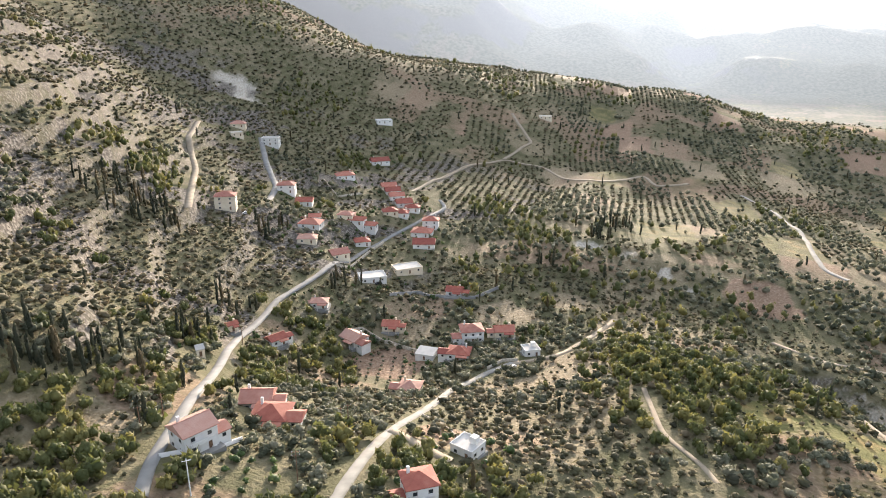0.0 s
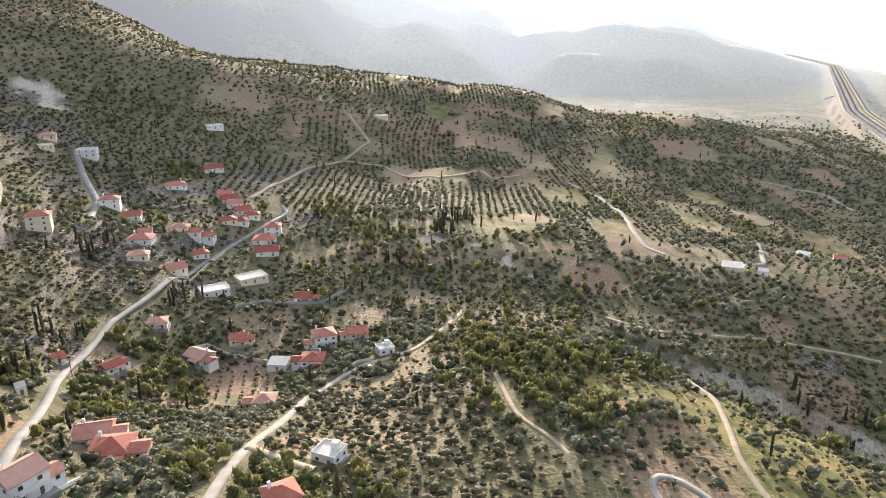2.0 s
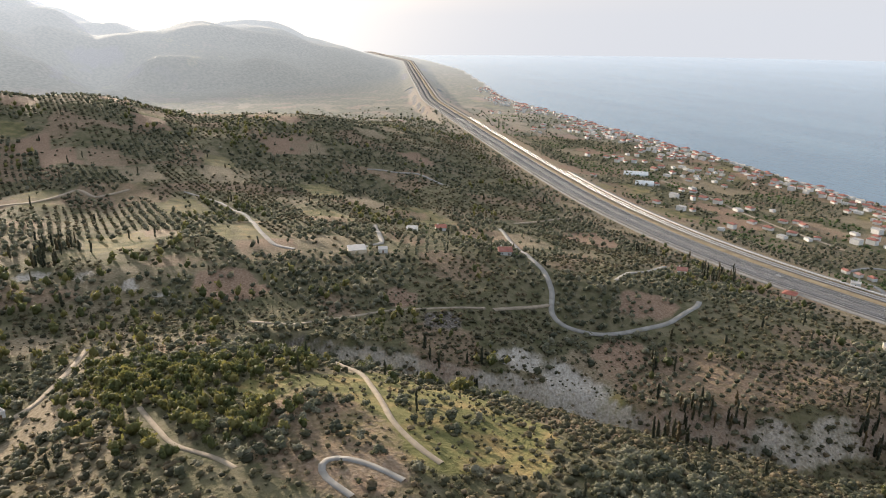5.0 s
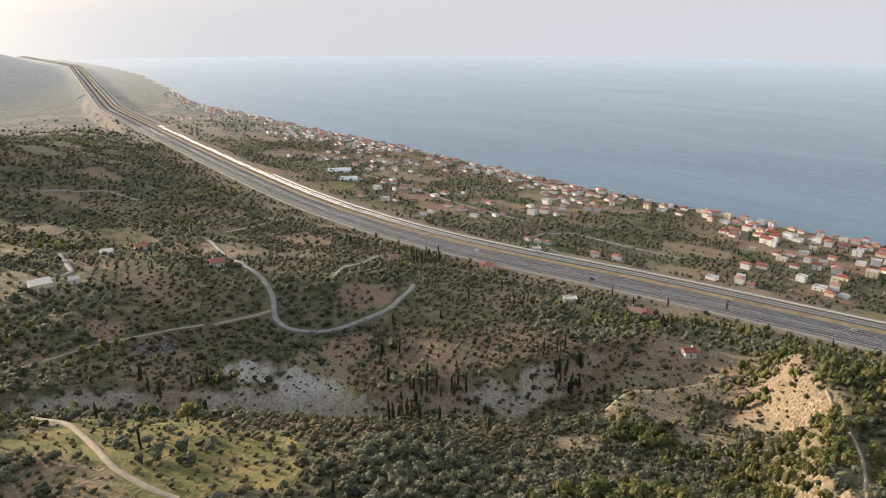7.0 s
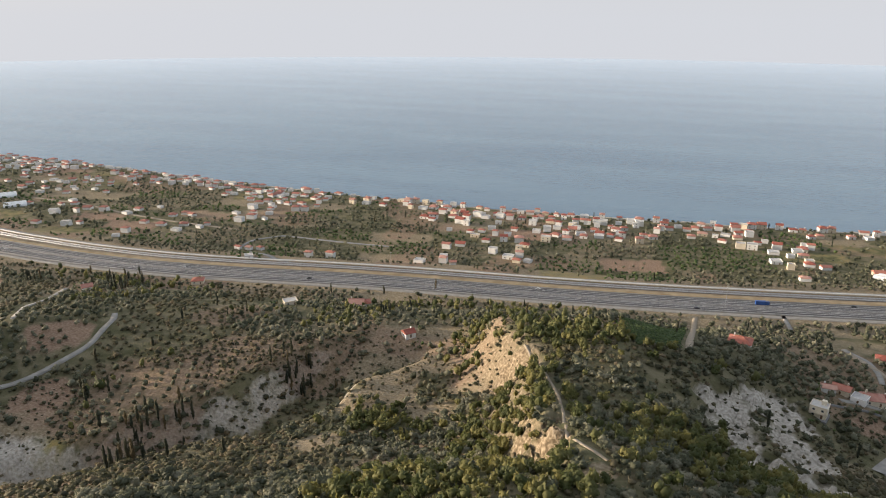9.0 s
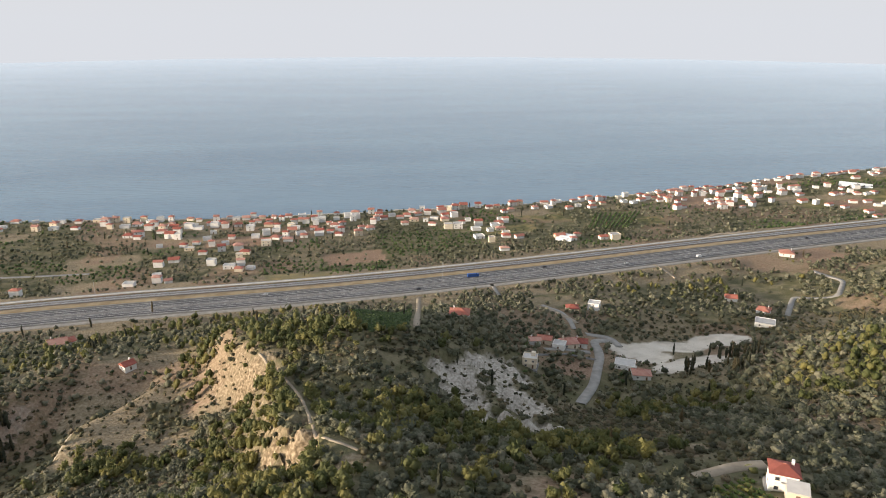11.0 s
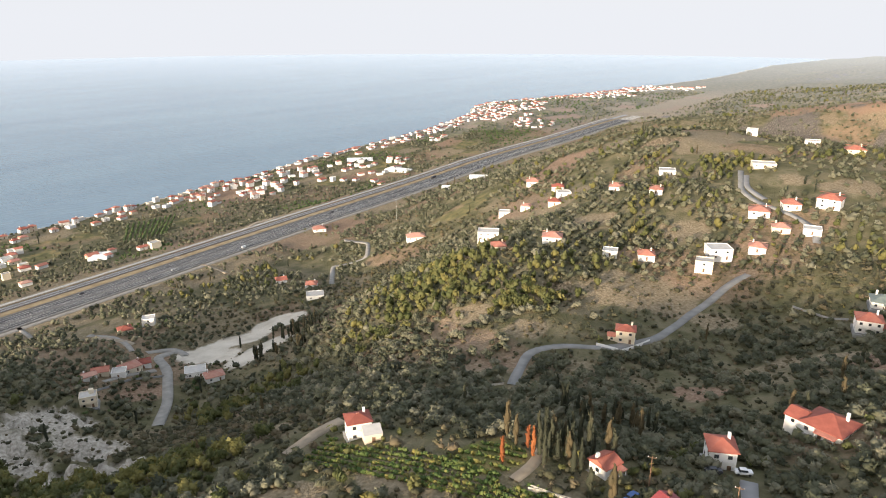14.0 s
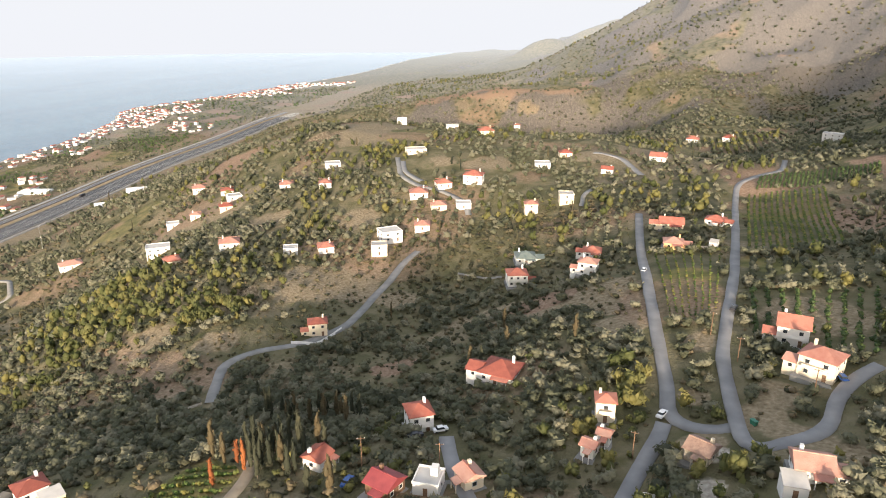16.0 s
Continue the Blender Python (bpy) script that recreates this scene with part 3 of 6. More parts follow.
ROAD_LINES.append(('concrete', 4.5, [(-409, 600), (-379, 584), (-357, 570), (-335, 565), (-312, 568)]))
ROAD_LINES.append(('concrete', 4, [(-427, 606), (-429, 641), (-408, 668), (-365, 669), (-324, 670), (-276, 671)]))
ROAD_LINES.append(('dirt', 4, [(-832, 719), (-739, 715), (-651, 689), (-569, 674), (-469, 668)]))
ROAD_LINES.append(('gravel', 3.5, [(133, 495), (142, 474), (141, 443), (138, 425)]))
ROAD_LINES.append(('gravel', 3.5, [(105, 379), (120, 384), (139, 384)]))
ROAD_LINES.append(('gravel', 5, [(144, 417), (162, 417), (163, 403)]))
ROAD_LINES.append(('concrete', 4, [(507, 202), (466, 184), (448, 164), (440, 140), (427, 122), (404, 113)]))
ROAD_LINES.append(('concrete', 3, [(457, 40), (441, 47), (412, 45)]))
ROAD_LINES.append(('gravel', 3.5, [(107, 584), (110, 550)]))
ROAD_LINES.append(('dirt', 5, [(417, 708), (387, 705), (358, 686)]))
ROAD_LINES.append(('dirt', 3, [(267, 662), (277, 612), (284, 576)]))
ROAD_LINES.append(('dirt', 4, [(-680, 462), (-657, 391), (-646, 356)]))

# houses, one by one
HOUSE_SPOTS.append((-117, -116, 160, 9.1, 8.2, 2, 'gable'))
HOUSE_SPOTS.append((-149, -116, 108, 10.9, 10.1, 1, 'hip'))
HOUSE_SPOTS.append((-157, -127, 114, 9.6, 9.0, 1, 'gable'))
HOUSE_SPOTS.append((-128, -58, 129, 7.7, 7.5, 2, 'hip'))
HOUSE_SPOTS.append((-163, -58, 75, 7.6, 7.1, 1, 'flat'))
HOUSE_SPOTS.append((-233, -109, 100, 8.8, 8.5, 1, 'hip'))
HOUSE_SPOTS.append((-234, -176, 157, 7.8, 6.2, 1, 'gable'))
HOUSE_SPOTS.append((-278, -161, 70, 11.1, 9.7, 1, 'gable'))
HOUSE_SPOTS.append((-298, -105, 120, 10.9, 9.9, 2, 'hip'))
HOUSE_SPOTS.append((-308, -91, 116, 9.6, 7.7, 1, 'gable'))
HOUSE_SPOTS.append((-278, -104, 101, 10.4, 9.1, 1, 'hip'))
HOUSE_SPOTS.append((-278, -121, 94, 9.2, 7.6, 1, 'shed'))
HOUSE_SPOTS.append((-302, -152, 107, 8.5, 7.5, 1, 'gable'))
HOUSE_SPOTS.append((-289, -72, 124, 7.5, 6.7, 1, 'flat'))
HOUSE_SPOTS.append((-290, -188, 113, 9.0, 7.1, 1, 'hip'))
HOUSE_SPOTS.append((-344, -185, 128, 15.6, 11.0, 1, 'flat'))
HOUSE_SPOTS.append((-370, -174, 135, 17.0, 11.0, 1, 'flat'))
HOUSE_SPOTS.append((-350, -134, 101, 9.2, 7.7, 1, 'gable'))
HOUSE_SPOTS.append((-355, -214, 141, 11.4, 9.3, 1, 'gable'))
HOUSE_SPOTS.append((-353, -235, 114, 11.6, 8.2, 1, 'hip'))
HOUSE_SPOTS.append((-378, -248, 103, 14.6, 11.0, 1, 'hip'))
HOUSE_SPOTS.append((-346, -290, 121, 12.9, 10.1, 3, 'hip'))
HOUSE_SPOTS.append((-426, -299, 115, 13.1, 9.2, 2, 'hip'))
HOUSE_SPOTS.append((-524, -381, 114, 15.1, 11.0, 2, 'flat'))
HOUSE_SPOTS.append((-523, -415, 121, 13.4, 9.6, 1, 'hip'))
HOUSE_SPOTS.append((-500, -400, 140, 10.7, 8.8, 1, 'flat'))
HOUSE_SPOTS.append((-579, -299, 132, 17.0, 11.0, 1, 'gable'))
HOUSE_SPOTS.append((-508, -296, 130, 15.8, 11.0, 1, 'hip'))
HOUSE_SPOTS.append((-511, -256, 127, 12.5, 9.6, 1, 'gable'))
HOUSE_SPOTS.append((-500, -247, 126, 12.2, 9.7, 1, 'gable'))
HOUSE_SPOTS.append((-489, -238, 126, 11.9, 8.5, 1, 'gable'))
HOUSE_SPOTS.append((-475, -225, 126, 12.4, 9.9, 1, 'gable'))
HOUSE_SPOTS.append((-448, -224, 127, 11.0, 9.3, 1, 'hip'))
HOUSE_SPOTS.append((-454, -217, 106, 10.2, 8.5, 1, 'hip'))
HOUSE_SPOTS.append((-469, -215, 110, 11.3, 8.4, 1, 'hip'))
HOUSE_SPOTS.append((-413, -241, 100, 11.3, 8.0, 1, 'hip'))
HOUSE_SPOTS.append((-414, -233, 99, 11.3, 8.0, 1, 'gable'))
HOUSE_SPOTS.append((-417, -225, 98, 10.5, 7.3, 1, 'gable'))
HOUSE_SPOTS.append((-449, -191, 108, 11.6, 9.1, 2, 'hip'))
HOUSE_SPOTS.append((-433, -191, 102, 14.5, 11.0, 1, 'hip'))
HOUSE_SPOTS.append((-411, -180, 110, 14.6, 10.7, 1, 'gable'))
HOUSE_SPOTS.append((-391, -217, 129, 10.0, 8.2, 1, 'hip'))
HOUSE_SPOTS.append((-420, -280, 114, 11.9, 9.1, 1, 'gable'))
HOUSE_SPOTS.append((-391, -253, 118, 7.9, 6.0, 1, 'gable'))
HOUSE_SPOTS.append((-890, -216, 109, 16.3, 11.0, 1, 'flat'))
HOUSE_SPOTS.append((-685, -347, 128, 17.0, 11.0, 1, 'flat'))
HOUSE_SPOTS.append((-179, -169, 139, 3.0, 3.0, 1, 'shed'))
HOUSE_SPOTS.append((-222, -190, 151, 4.5, 3.6, 1, 'gable'))
HOUSE_SPOTS.append((-470, 130, 81, 13.1, 11.0, 1, 'shed'))
HOUSE_SPOTS.append((-463, 148, 74, 6.6, 5.1, 1, 'shed'))
HOUSE_SPOTS.append((-585, 216, 59, 10.2, 8.3, 1, 'shed'))
HOUSE_SPOTS.append((-603, 253, 78, 9.7, 7.9, 1, 'gable'))
HOUSE_SPOTS.append((-455, 246, 68, 10.1, 9.7, 1, 'gable'))
HOUSE_SPOTS.append((-273, 451, 42, 10.5, 8.9, 1, 'flat'))
HOUSE_SPOTS.append((-223, 468, 22, 12.7, 11.0, 1, 'gable'))
HOUSE_SPOTS.append((-597, 251, 74, 9.6, 7.7, 1, 'gable'))
HOUSE_SPOTS.append((-217, 470, 33, 10.3, 8.2, 1, 'hip'))
HOUSE_SPOTS.append((-148, 389, 46, 7.2, 6.9, 1, 'gable'))
HOUSE_SPOTS.append((-392, 492, 28, 10.6, 9.0, 1, 'hip'))
HOUSE_SPOTS.append((-445, 419, 49, 8.3, 7.9, 1, 'gable'))
HOUSE_SPOTS.append((60, 443, -12, 13.8, 11.0, 1, 'hip'))
HOUSE_SPOTS.append((-387, 567, 35, 8.2, 6.9, 1, 'flat'))
HOUSE_SPOTS.append((124, 391, 2, 11.0, 9.2, 1, 'hipw'))
HOUSE_SPOTS.append((108, 391, -23, 8.9, 7.1, 1, 'gable'))
HOUSE_SPOTS.append((172, 484, -28, 8.7, 8.0, 2, 'flat'))
HOUSE_SPOTS.append((100, 385, -3, 6.9, 5.6, 1, 'gable'))
HOUSE_SPOTS.append((116, 385, -28, 7.6, 7.4, 1, 'flat'))
HOUSE_SPOTS.append((133, 394, -18, 8.5, 7.3, 1, 'hip'))
HOUSE_SPOTS.append((89, 351, -21, 8.1, 7.3, 2, 'flat'))
HOUSE_SPOTS.append((153, 479, -10, 9.3, 8.1, 1, 'hip'))
HOUSE_SPOTS.append((153, 367, -25, 12.0, 9.5, 1, 'flat'))
HOUSE_SPOTS.append((157, 351, -14, 10.5, 8.2, 1, 'hipw'))
HOUSE_SPOTS.append((280, 427, -33, 13.3, 11.0, 1, 'flat'))
HOUSE_SPOTS.append((304, 468, -42, 9.3, 8.6, 1, 'hip'))
HOUSE_SPOTS.append((303, 515, -20, 9.1, 8.2, 1, 'gable'))
HOUSE_SPOTS.append((423, 628, -26, 13.7, 11.0, 1, 'hip'))
HOUSE_SPOTS.append((108, 146, -26, 7.0, 6.1, 2, 'hip'))
HOUSE_SPOTS.append((107, 138, -28, 5.3, 4.3, 1, 'shed'))
HOUSE_SPOTS.append((318, 64, -69, 9.8, 9.3, 2, 'hip'))
HOUSE_SPOTS.append((303, 28, -95, 8.2, 6.9, 2, 'hip'))
HOUSE_SPOTS.append((330, 29, -86, 8.4, 8.2, 1, 'hip'))
HOUSE_SPOTS.append((344, 65, -71, 10.5, 10.2, 1, 'dark'))
HOUSE_SPOTS.append((388, 139, -71, 9.2, 8.0, 1, 'hip'))
HOUSE_SPOTS.append((371, 154, -47, 12.5, 11.0, 2, 'flat'))
HOUSE_SPOTS.append((350, 152, -67, 9.1, 7.7, 2, 'flat'))
HOUSE_SPOTS.append((332, 241, -56, 11.6, 9.4, 1, 'hip'))
HOUSE_SPOTS.append((371, 328, -51, 15.4, 11.0, 2, 'flat'))
HOUSE_SPOTS.append((306, 262, -38, 8.4, 7.6, 1, 'hip'))
HOUSE_SPOTS.append((440, 371, -50, 9.7, 8.2, 1, 'flat'))
HOUSE_SPOTS.append((430, 340, -61, 7.6, 6.3, 1, 'hipw'))
HOUSE_SPOTS.append((419, 462, -35, 17.0, 11.0, 1, 'hip'))
HOUSE_SPOTS.append((329, 198, -62, 8.0, 7.5, 1, 'flat'))
HOUSE_SPOTS.append((341, 182, -55, 8.7, 7.9, 1, 'hip'))
HOUSE_SPOTS.append((492, 252, -59, 12.0, 11.0, 1, 'flat'))
HOUSE_SPOTS.append((434, 229, -65, 8.6, 7.9, 1, 'hipw'))
HOUSE_SPOTS.append((438, 263, -64, 9.7, 8.5, 1, 'hipw'))
HOUSE_SPOTS.append((522, 192, -60, 16.3, 11.0, 1, 'flat'))
HOUSE_SPOTS.append((474, 341, -50, 10.0, 8.4, 1, 'hip'))
HOUSE_SPOTS.append((449, 317, -44, 10.5, 9.5, 1, 'flat'))
HOUSE_SPOTS.append((426, 309, -52, 9.3, 7.3, 1, 'hip'))
HOUSE_SPOTS.append((512, 397, -51, 12.8, 10.6, 1, 'hipw'))
HOUSE_SPOTS.append((434, 158, -66, 12.1, 10.6, 1, 'hip'))
HOUSE_SPOTS.append((449, 145, -57, 10.3, 9.7, 1, 'hip'))
HOUSE_SPOTS.append((460, 126, -85, 13.2, 11.0, 2, 'hip'))
HOUSE_SPOTS.append((417, 138, -64, 9.7, 8.2, 1, 'hip'))
HOUSE_SPOTS.append((421, 122, -70, 9.6, 8.9, 1, 'flat'))
HOUSE_SPOTS.append((414, 76, -72, 8.0, 6.8, 2, 'hip'))
HOUSE_SPOTS.append((425, 56, -74, 8.8, 8.3, 2, 'flat'))
HOUSE_SPOTS.append((508, 86, -76, 11.2, 10.9, 1, 'flat'))
HOUSE_SPOTS.append((541, 74, -71, 9.5, 8.4, 1, 'hip'))
HOUSE_SPOTS.append((249, 139, -60, 8.0, 6.5, 2, 'hip'))
HOUSE_SPOTS.append((155, 57, -55, 6.5, 7.1, 2, 'hip'))
HOUSE_SPOTS.append((190, 42, -98, 10.9, 11.0, 1, 'hip'))
HOUSE_SPOTS.append((163, 8, -82, 4.9, 5.0, 2, 'hip'))
HOUSE_SPOTS.append((152, 7, -102, 3.0, 3.0, 1, 'gable'))
HOUSE_SPOTS.append((147, 10, -106, 3.3, 3.5, 1, 'gable'))
HOUSE_SPOTS.append((128, 35, -135, 5.1, 4.8, 1, 'gable'))
HOUSE_SPOTS.append((123, 43, -86, 5.9, 6.3, 1, 'flat'))
HOUSE_SPOTS.append((119, 52, -106, 6.3, 6.4, 1, 'barn'))
HOUSE_SPOTS.append((125, 72, -10, 5.0, 5.2, 1, 'gable'))
HOUSE_SPOTS.append((136, -35, -89, 7.1, 7.1, 1, 'gable'))
HOUSE_SPOTS.append((130, -31, -88, 4.6, 4.7, 1, 'shed'))
HOUSE_SPOTS.append((146, -15, -116, 5.6, 6.0, 1, 'old'))
HOUSE_SPOTS.append((211, -42, -98, 8.6, 9.1, 2, 'gable'))
HOUSE_SPOTS.append((189, -46, -119, 9.3, 8.4, 2, 'hip'))
HOUSE_SPOTS.append((372, -29, -103, 9.3, 8.1, 1, 'hip'))
HOUSE_SPOTS.append((359, -7, -87, 11.6, 9.6, 1, 'gable'))
HOUSE_SPOTS.append((313, -8, -87, 8.4, 7.6, 1, 'orange'))
HOUSE_SPOTS.append((314, -25, -106, 3.5, 3.1, 1, 'shed'))
HOUSE_SPOTS.append((733, -150, -108, 17.0, 11.0, 2, 'flat'))
HOUSE_SPOTS.append((568, 4, -98, 12.3, 10.4, 1, 'gable'))
HOUSE_SPOTS.append((504, 38, -93, 8.1, 6.6, 1, 'gable'))
HOUSE_SPOTS.append((769, -62, -106, 11.2, 9.8, 1, 'hip'))
HOUSE_SPOTS.append((768, -27, -95, 12.3, 11.0, 1, 'hip'))
HOUSE_SPOTS.append((638, 197, -71, 11.9, 9.9, 1, 'flat'))
HOUSE_SPOTS.append((620, 159, -66, 14.1, 11.0, 1, 'hip'))
HOUSE_SPOTS.append((1261, 264, -80, 11.6, 9.7, 1, 'hip'))
HOUSE_SPOTS.append((682, 266, -71, 9.9, 8.0, 2, 'flat'))

# patches of open ground: x, y, radius
PATCHES['clay'] = [(-461, -78, 10), (-442, -26, 9), (-455, -50, 6), (-430, -5, 6), (-622, -490, 28), (-289, 201, 20), (-309, 179, 13), (73, 337, 16), (74, 286, 14), (40, 278, 11), (59, 322, 12), (68, 290, 12), (71, 245, 10), (34, 268, 9), (39, 304, 13), (57, 328, 13), (65, 296, 13), (72, 276, 13), (39, 270, 13), (49, 247, 13), (67, 237, 13), (32, 274, 13), (57, 246, 13), (1319, 186, 9), (1331, 156, 9)]
PATCHES['dry'] = [(-318, -152, 12), (-333, -99, 19), (-433, -151, 18), (-259, -53, 15), (-115, -144, 8), (-722, -145, 38), (-500, -287, 22), (-368, -70, 13), (-556, -11, 24), (-172, -120, 8), (-758, -353, 27), (-118, -119, 5), (-167, 50, 10), (-191, 92, 6), (-138, 376, 27), (-127, 311, 14), (-87, 319, 15), (-57, 303, 10), (-134, 287, 13), (-98, 291, 12), (-192, 92, 8), (-121, 352, 21), (-74, 314, 14), (-121, 298, 14), (-93, 354, 17), (-132, 384, 15), (-67, 322, 10), (-134, 235, 11), (-299, 228, 21), (191, 165, 15)]
PATCHES['dry'] += [(111, 200, 9), (309, 599, 13), (84, 202, 9), (41, 155, 11), (69, 132, 12), (96, 114, 9), (310, 159, 23), (226, 216, 13), (225, 176, 10), (304, 124, 10), (275, 79, 8), (381, 242, 15), (387, 188, 15), (504, 129, 19), (557, 224, 23), (220, 8, 9), (206, -16, 7), (165, -30, 6), (289, 174, 13), (259, 19, 13), (280, 65, 10), (230, -54, 17), (178, -35, 8), (145, -44, 9), (153, -39, 6), (177, -14, 5), (580, 362, 25), (541, 56, 18), (205, 184, 10), (502, 164, 13)]
PATCHES['dry'] += [(-151, 363, 12), (-137, 378, 12), (-126, 395, 12), (-124, 306, 12), (-159, 346, 12), (-115, 344, 12), (-126, 328, 12), (-3, 192, 7), (-8, 171, 7), (-23, 163, 7), (-319, -153, 10), (-304, -137, 10), (-334, -109, 10), (-340, -98, 10), (-279, -57, 10), (-272, -49, 10), (-440, -149, 10), (-442, -133, 10), (-164, -68, 5), (-162, -77, 5), (-115, -143, 5), (-244, -74, 5), (321, 157, 12), (310, 172, 12), (331, 148, 12), (258, 36, 12), (261, 15, 12), (243, 9, 12), (158, -35, 6), (168, -30, 6)]
PATCHES['dry'] += [(152, -15, 6)]
PATCHES['gravel'] = [(134, -16, 4), (148, -18, 4)]
PATCHES['meadow'] = [(-221, 74, 24), (-184, 102, 22), (-235, 35, 15), (-190, 105, 23), (-274, 197, 19), (-178, 74, 21), (-194, 56, 17), (-159, 96, 13), (-226, 82, 29), (-232, 54, 16), (262, -15, 10), (415, -68, 25), (286, -52, 18), (113, 99, 9)]
PATCHES['ochre'] = [(-27, 194, 12), (-25, 211, 5), (570, 301, 18), (272, 196, 9), (1294, 378, 22), (1311, 315, 22), (1314, 260, 22), (1548, 862, 22), (1519, 815, 22), (-29, 202, 5), (-39, 212, 5), (-50, 213, 5), (-21, 197, 5), (-22, 188, 5), (-62, 303, 7), (-52, 292, 7)]
PATCHES['rock'] = [(-344, -392, 26), (-351, 149, 14), (1477, -141, 60), (1501, -210, 60), (1416, -239, 60), (1312, -103, 60), (1567, -203, 60), (1619, -47, 60)]
PATCHES['sand'] = [(167, 398, 13), (181, 402, 13), (196, 405, 13), (208, 402, 13), (225, 407, 13), (237, 407, 13), (242, 401, 13), (207, 365, 13), (192, 363, 13), (180, 360, 13), (179, 383, 13)]
PATCHES['soil'] = [(-266, -135, 18), (-173, -69, 8), (-245, -186, 8), (-434, 35, 23), (-347, 297, 18), (-572, 415, 36), (-308, 248, 22), (-431, 35, 23), (-387, 134, 14), (-90, 180, 10), (116, 358, 14), (269, 43, 13), (219, 92, 9), (1304, 450, 34), (1349, 418, 34), (1354, 372, 34), (1357, 327, 34), (1351, 280, 34), (1367, 238, 34), (1358, 193, 34), (1452, 151, 34), (1783, 680, 34), (1437, -139, 60), (1446, -204, 60), (1431, -249, 60)]
CYPRESS_CLUMPS = [(-229, -136, 1), (-225, -160, 1), (-324, -196, 3), (-329, -190, 3), (-313, -195, 2), (-341, -258, 6), (-360, -262, 5), (-121, -135, 2), (-363, -110, 1), (-523, -63, 18), (-480, -73, 8), (-255, -286, 16), (-279, -298, 14), (-277, -275, 12), (-127, -168, 14), (-115, -168, 10), (-141, -164, 10), (-186, -182, 12), (-239, -201, 8), (-691, -109, 1), (-417, -95, 5), (-228, 255, 10), (-202, 194, 12), (-301, 143, 8), (-308, 123, 6), (-430, 433, 10), (-194, 330, 12), (-194, 322, 8), (-236, 236, 14), (-282, 256, 6)]
CYPRESS_CLUMPS += [(-525, 439, 6), (-454, 470, 14), (-182, 439, 6), (-178, 550, 1), (183, 343, 8), (216, 361, 9), (221, 352, 9), (197, 323, 7), (124, 91, 6), (122, 84, 8), (125, 82, 8), (129, 79, 5), (116, 69, 2), (157, 82, 8), (157, 105, 4), (156, 97, 4), (161, 88, 4), (197, 54, 1), (197, 51, 1), (478, -110, 2)]
PINE_CLUMPS = [(-135, -151, 2), (-143, -147, 2), (-249, -156, 6), (-198, -158, 5), (-267, -181, 5), (-192, -182, 4), (-561, -309, 3), (-263, -10, 24), (-252, 5, 20), (-276, -27, 14), (-225, 15, 12), (-309, -323, 20), (-332, -321, 14), (-525, -169, 8), (-478, -119, 10), (-456, -117, 8), (-98, -149, 26), (-94, -133, 20), (-84, -137, 20), (-91, -119, 14), (-101, -159, 10), (-145, -73, 5), (-250, -160, 8), (-197, -155, 4), (-132, -51, 6), (-105, 395, 16), (-86, 350, 12), (-110, 270, 8), (-39, 236, 10), (-45, 330, 14)]
PINE_CLUMPS += [(-62, 151, 14), (-42, 148, 8), (-117, 273, 6), (-25, 332, 14), (-30, 167, 4), (16, 235, 10), (41, 223, 12), (70, 189, 10), (140, 297, 8), (64, 195, 9), (244, 262, 20), (275, 274, 18), (253, 228, 18), (254, 206, 16), (168, 290, 6), (-47, 340, 10), (-50, 275, 6), (-53, 253, 6), (173, 0, 2), (453, 316, 10), (530, 255, 12), (509, 214, 12), (487, -4, 10), (483, -18, 8), (522, -63, 8), (265, 252, 16), (262, 273, 14), (266, 307, 10)]
ROWS = []
ROWS.append(((311, -38), (327, -80), (471, -98), (462, -52), 3.2, 0.9, 1.4, 'vine', 'green'))
ROWS.append(((468, -57), (490, -131), (517, -137), (509, -64), 2.6, 1.4, 2.0, 'citrus', 'dark green'))
ROWS.append(((259, -33), (262, -78), (288, -85), (301, -37), 5.5, 3.6, 3.9, 'olive', 'grey-green'))
ROWS.append(((215, -31), (198, -63), (253, -76), (250, -32), 4.2, 2.2, 2.3, 'citrus', 'green'))
ROWS.append(((220, -7), (224, -22), (305, -29), (303, 1), 2.6, 1.9, 1.0, 'vine', 'sparse green'))
ROWS.append(((88, 148), (104, 155), (109, 64), (97, 82), 2.9, 0.7, 1.5, 'vine', 'dark green'))
ROWS.append(((102, 109), (119, 104), (121, 90), (105, 86), 2.9, 0.7, 1.4, 'vine', 'green'))
ROWS.append(((-230, -135), (-237, -107), (-278, -124), (-276, -152), 5, 4.5, 2.0, 'olive', 'young grey-green'))
ROWS.append(((-2, 322), (20, 343), (32, 538), (-16, 365), 3, 1.5, 1.5, 'citrus', 'green'))
ROWS.append(((349, 39), (346, 14), (373, 17), (369, 39), 5, 3.5, 3.2, 'olive', 'grey-green'))
ROWS.append(((-453, 150), (-442, 194), (-543, 233), (-536, 189), 7, 6, 3.6, 'olive', 'grey-green'))
ROWS.append(((-269, 243), (-230, 269), (-247, 306), (-286, 280), 7, 6, 4.0, 'olive', 'grey-green'))
ROWS.append(((-98, -102), (-110, -82), (-125, -95), (-117, -106), 5.5, 4.5, 2.8, 'citrus', 'young green'))
ROWS.append(((253, 758), (306, 763), (358, 850), (289, 842), 6, 3.4, 3.6, 'citrus', 'dark green'))
ROWS.append(((-208, 682), (-161, 697), (-169, 730), (-212, 716), 6, 5, 3.5, 'olive', 'grey-green'))

# ---- ground ----
PLOT_TURN = 0.16


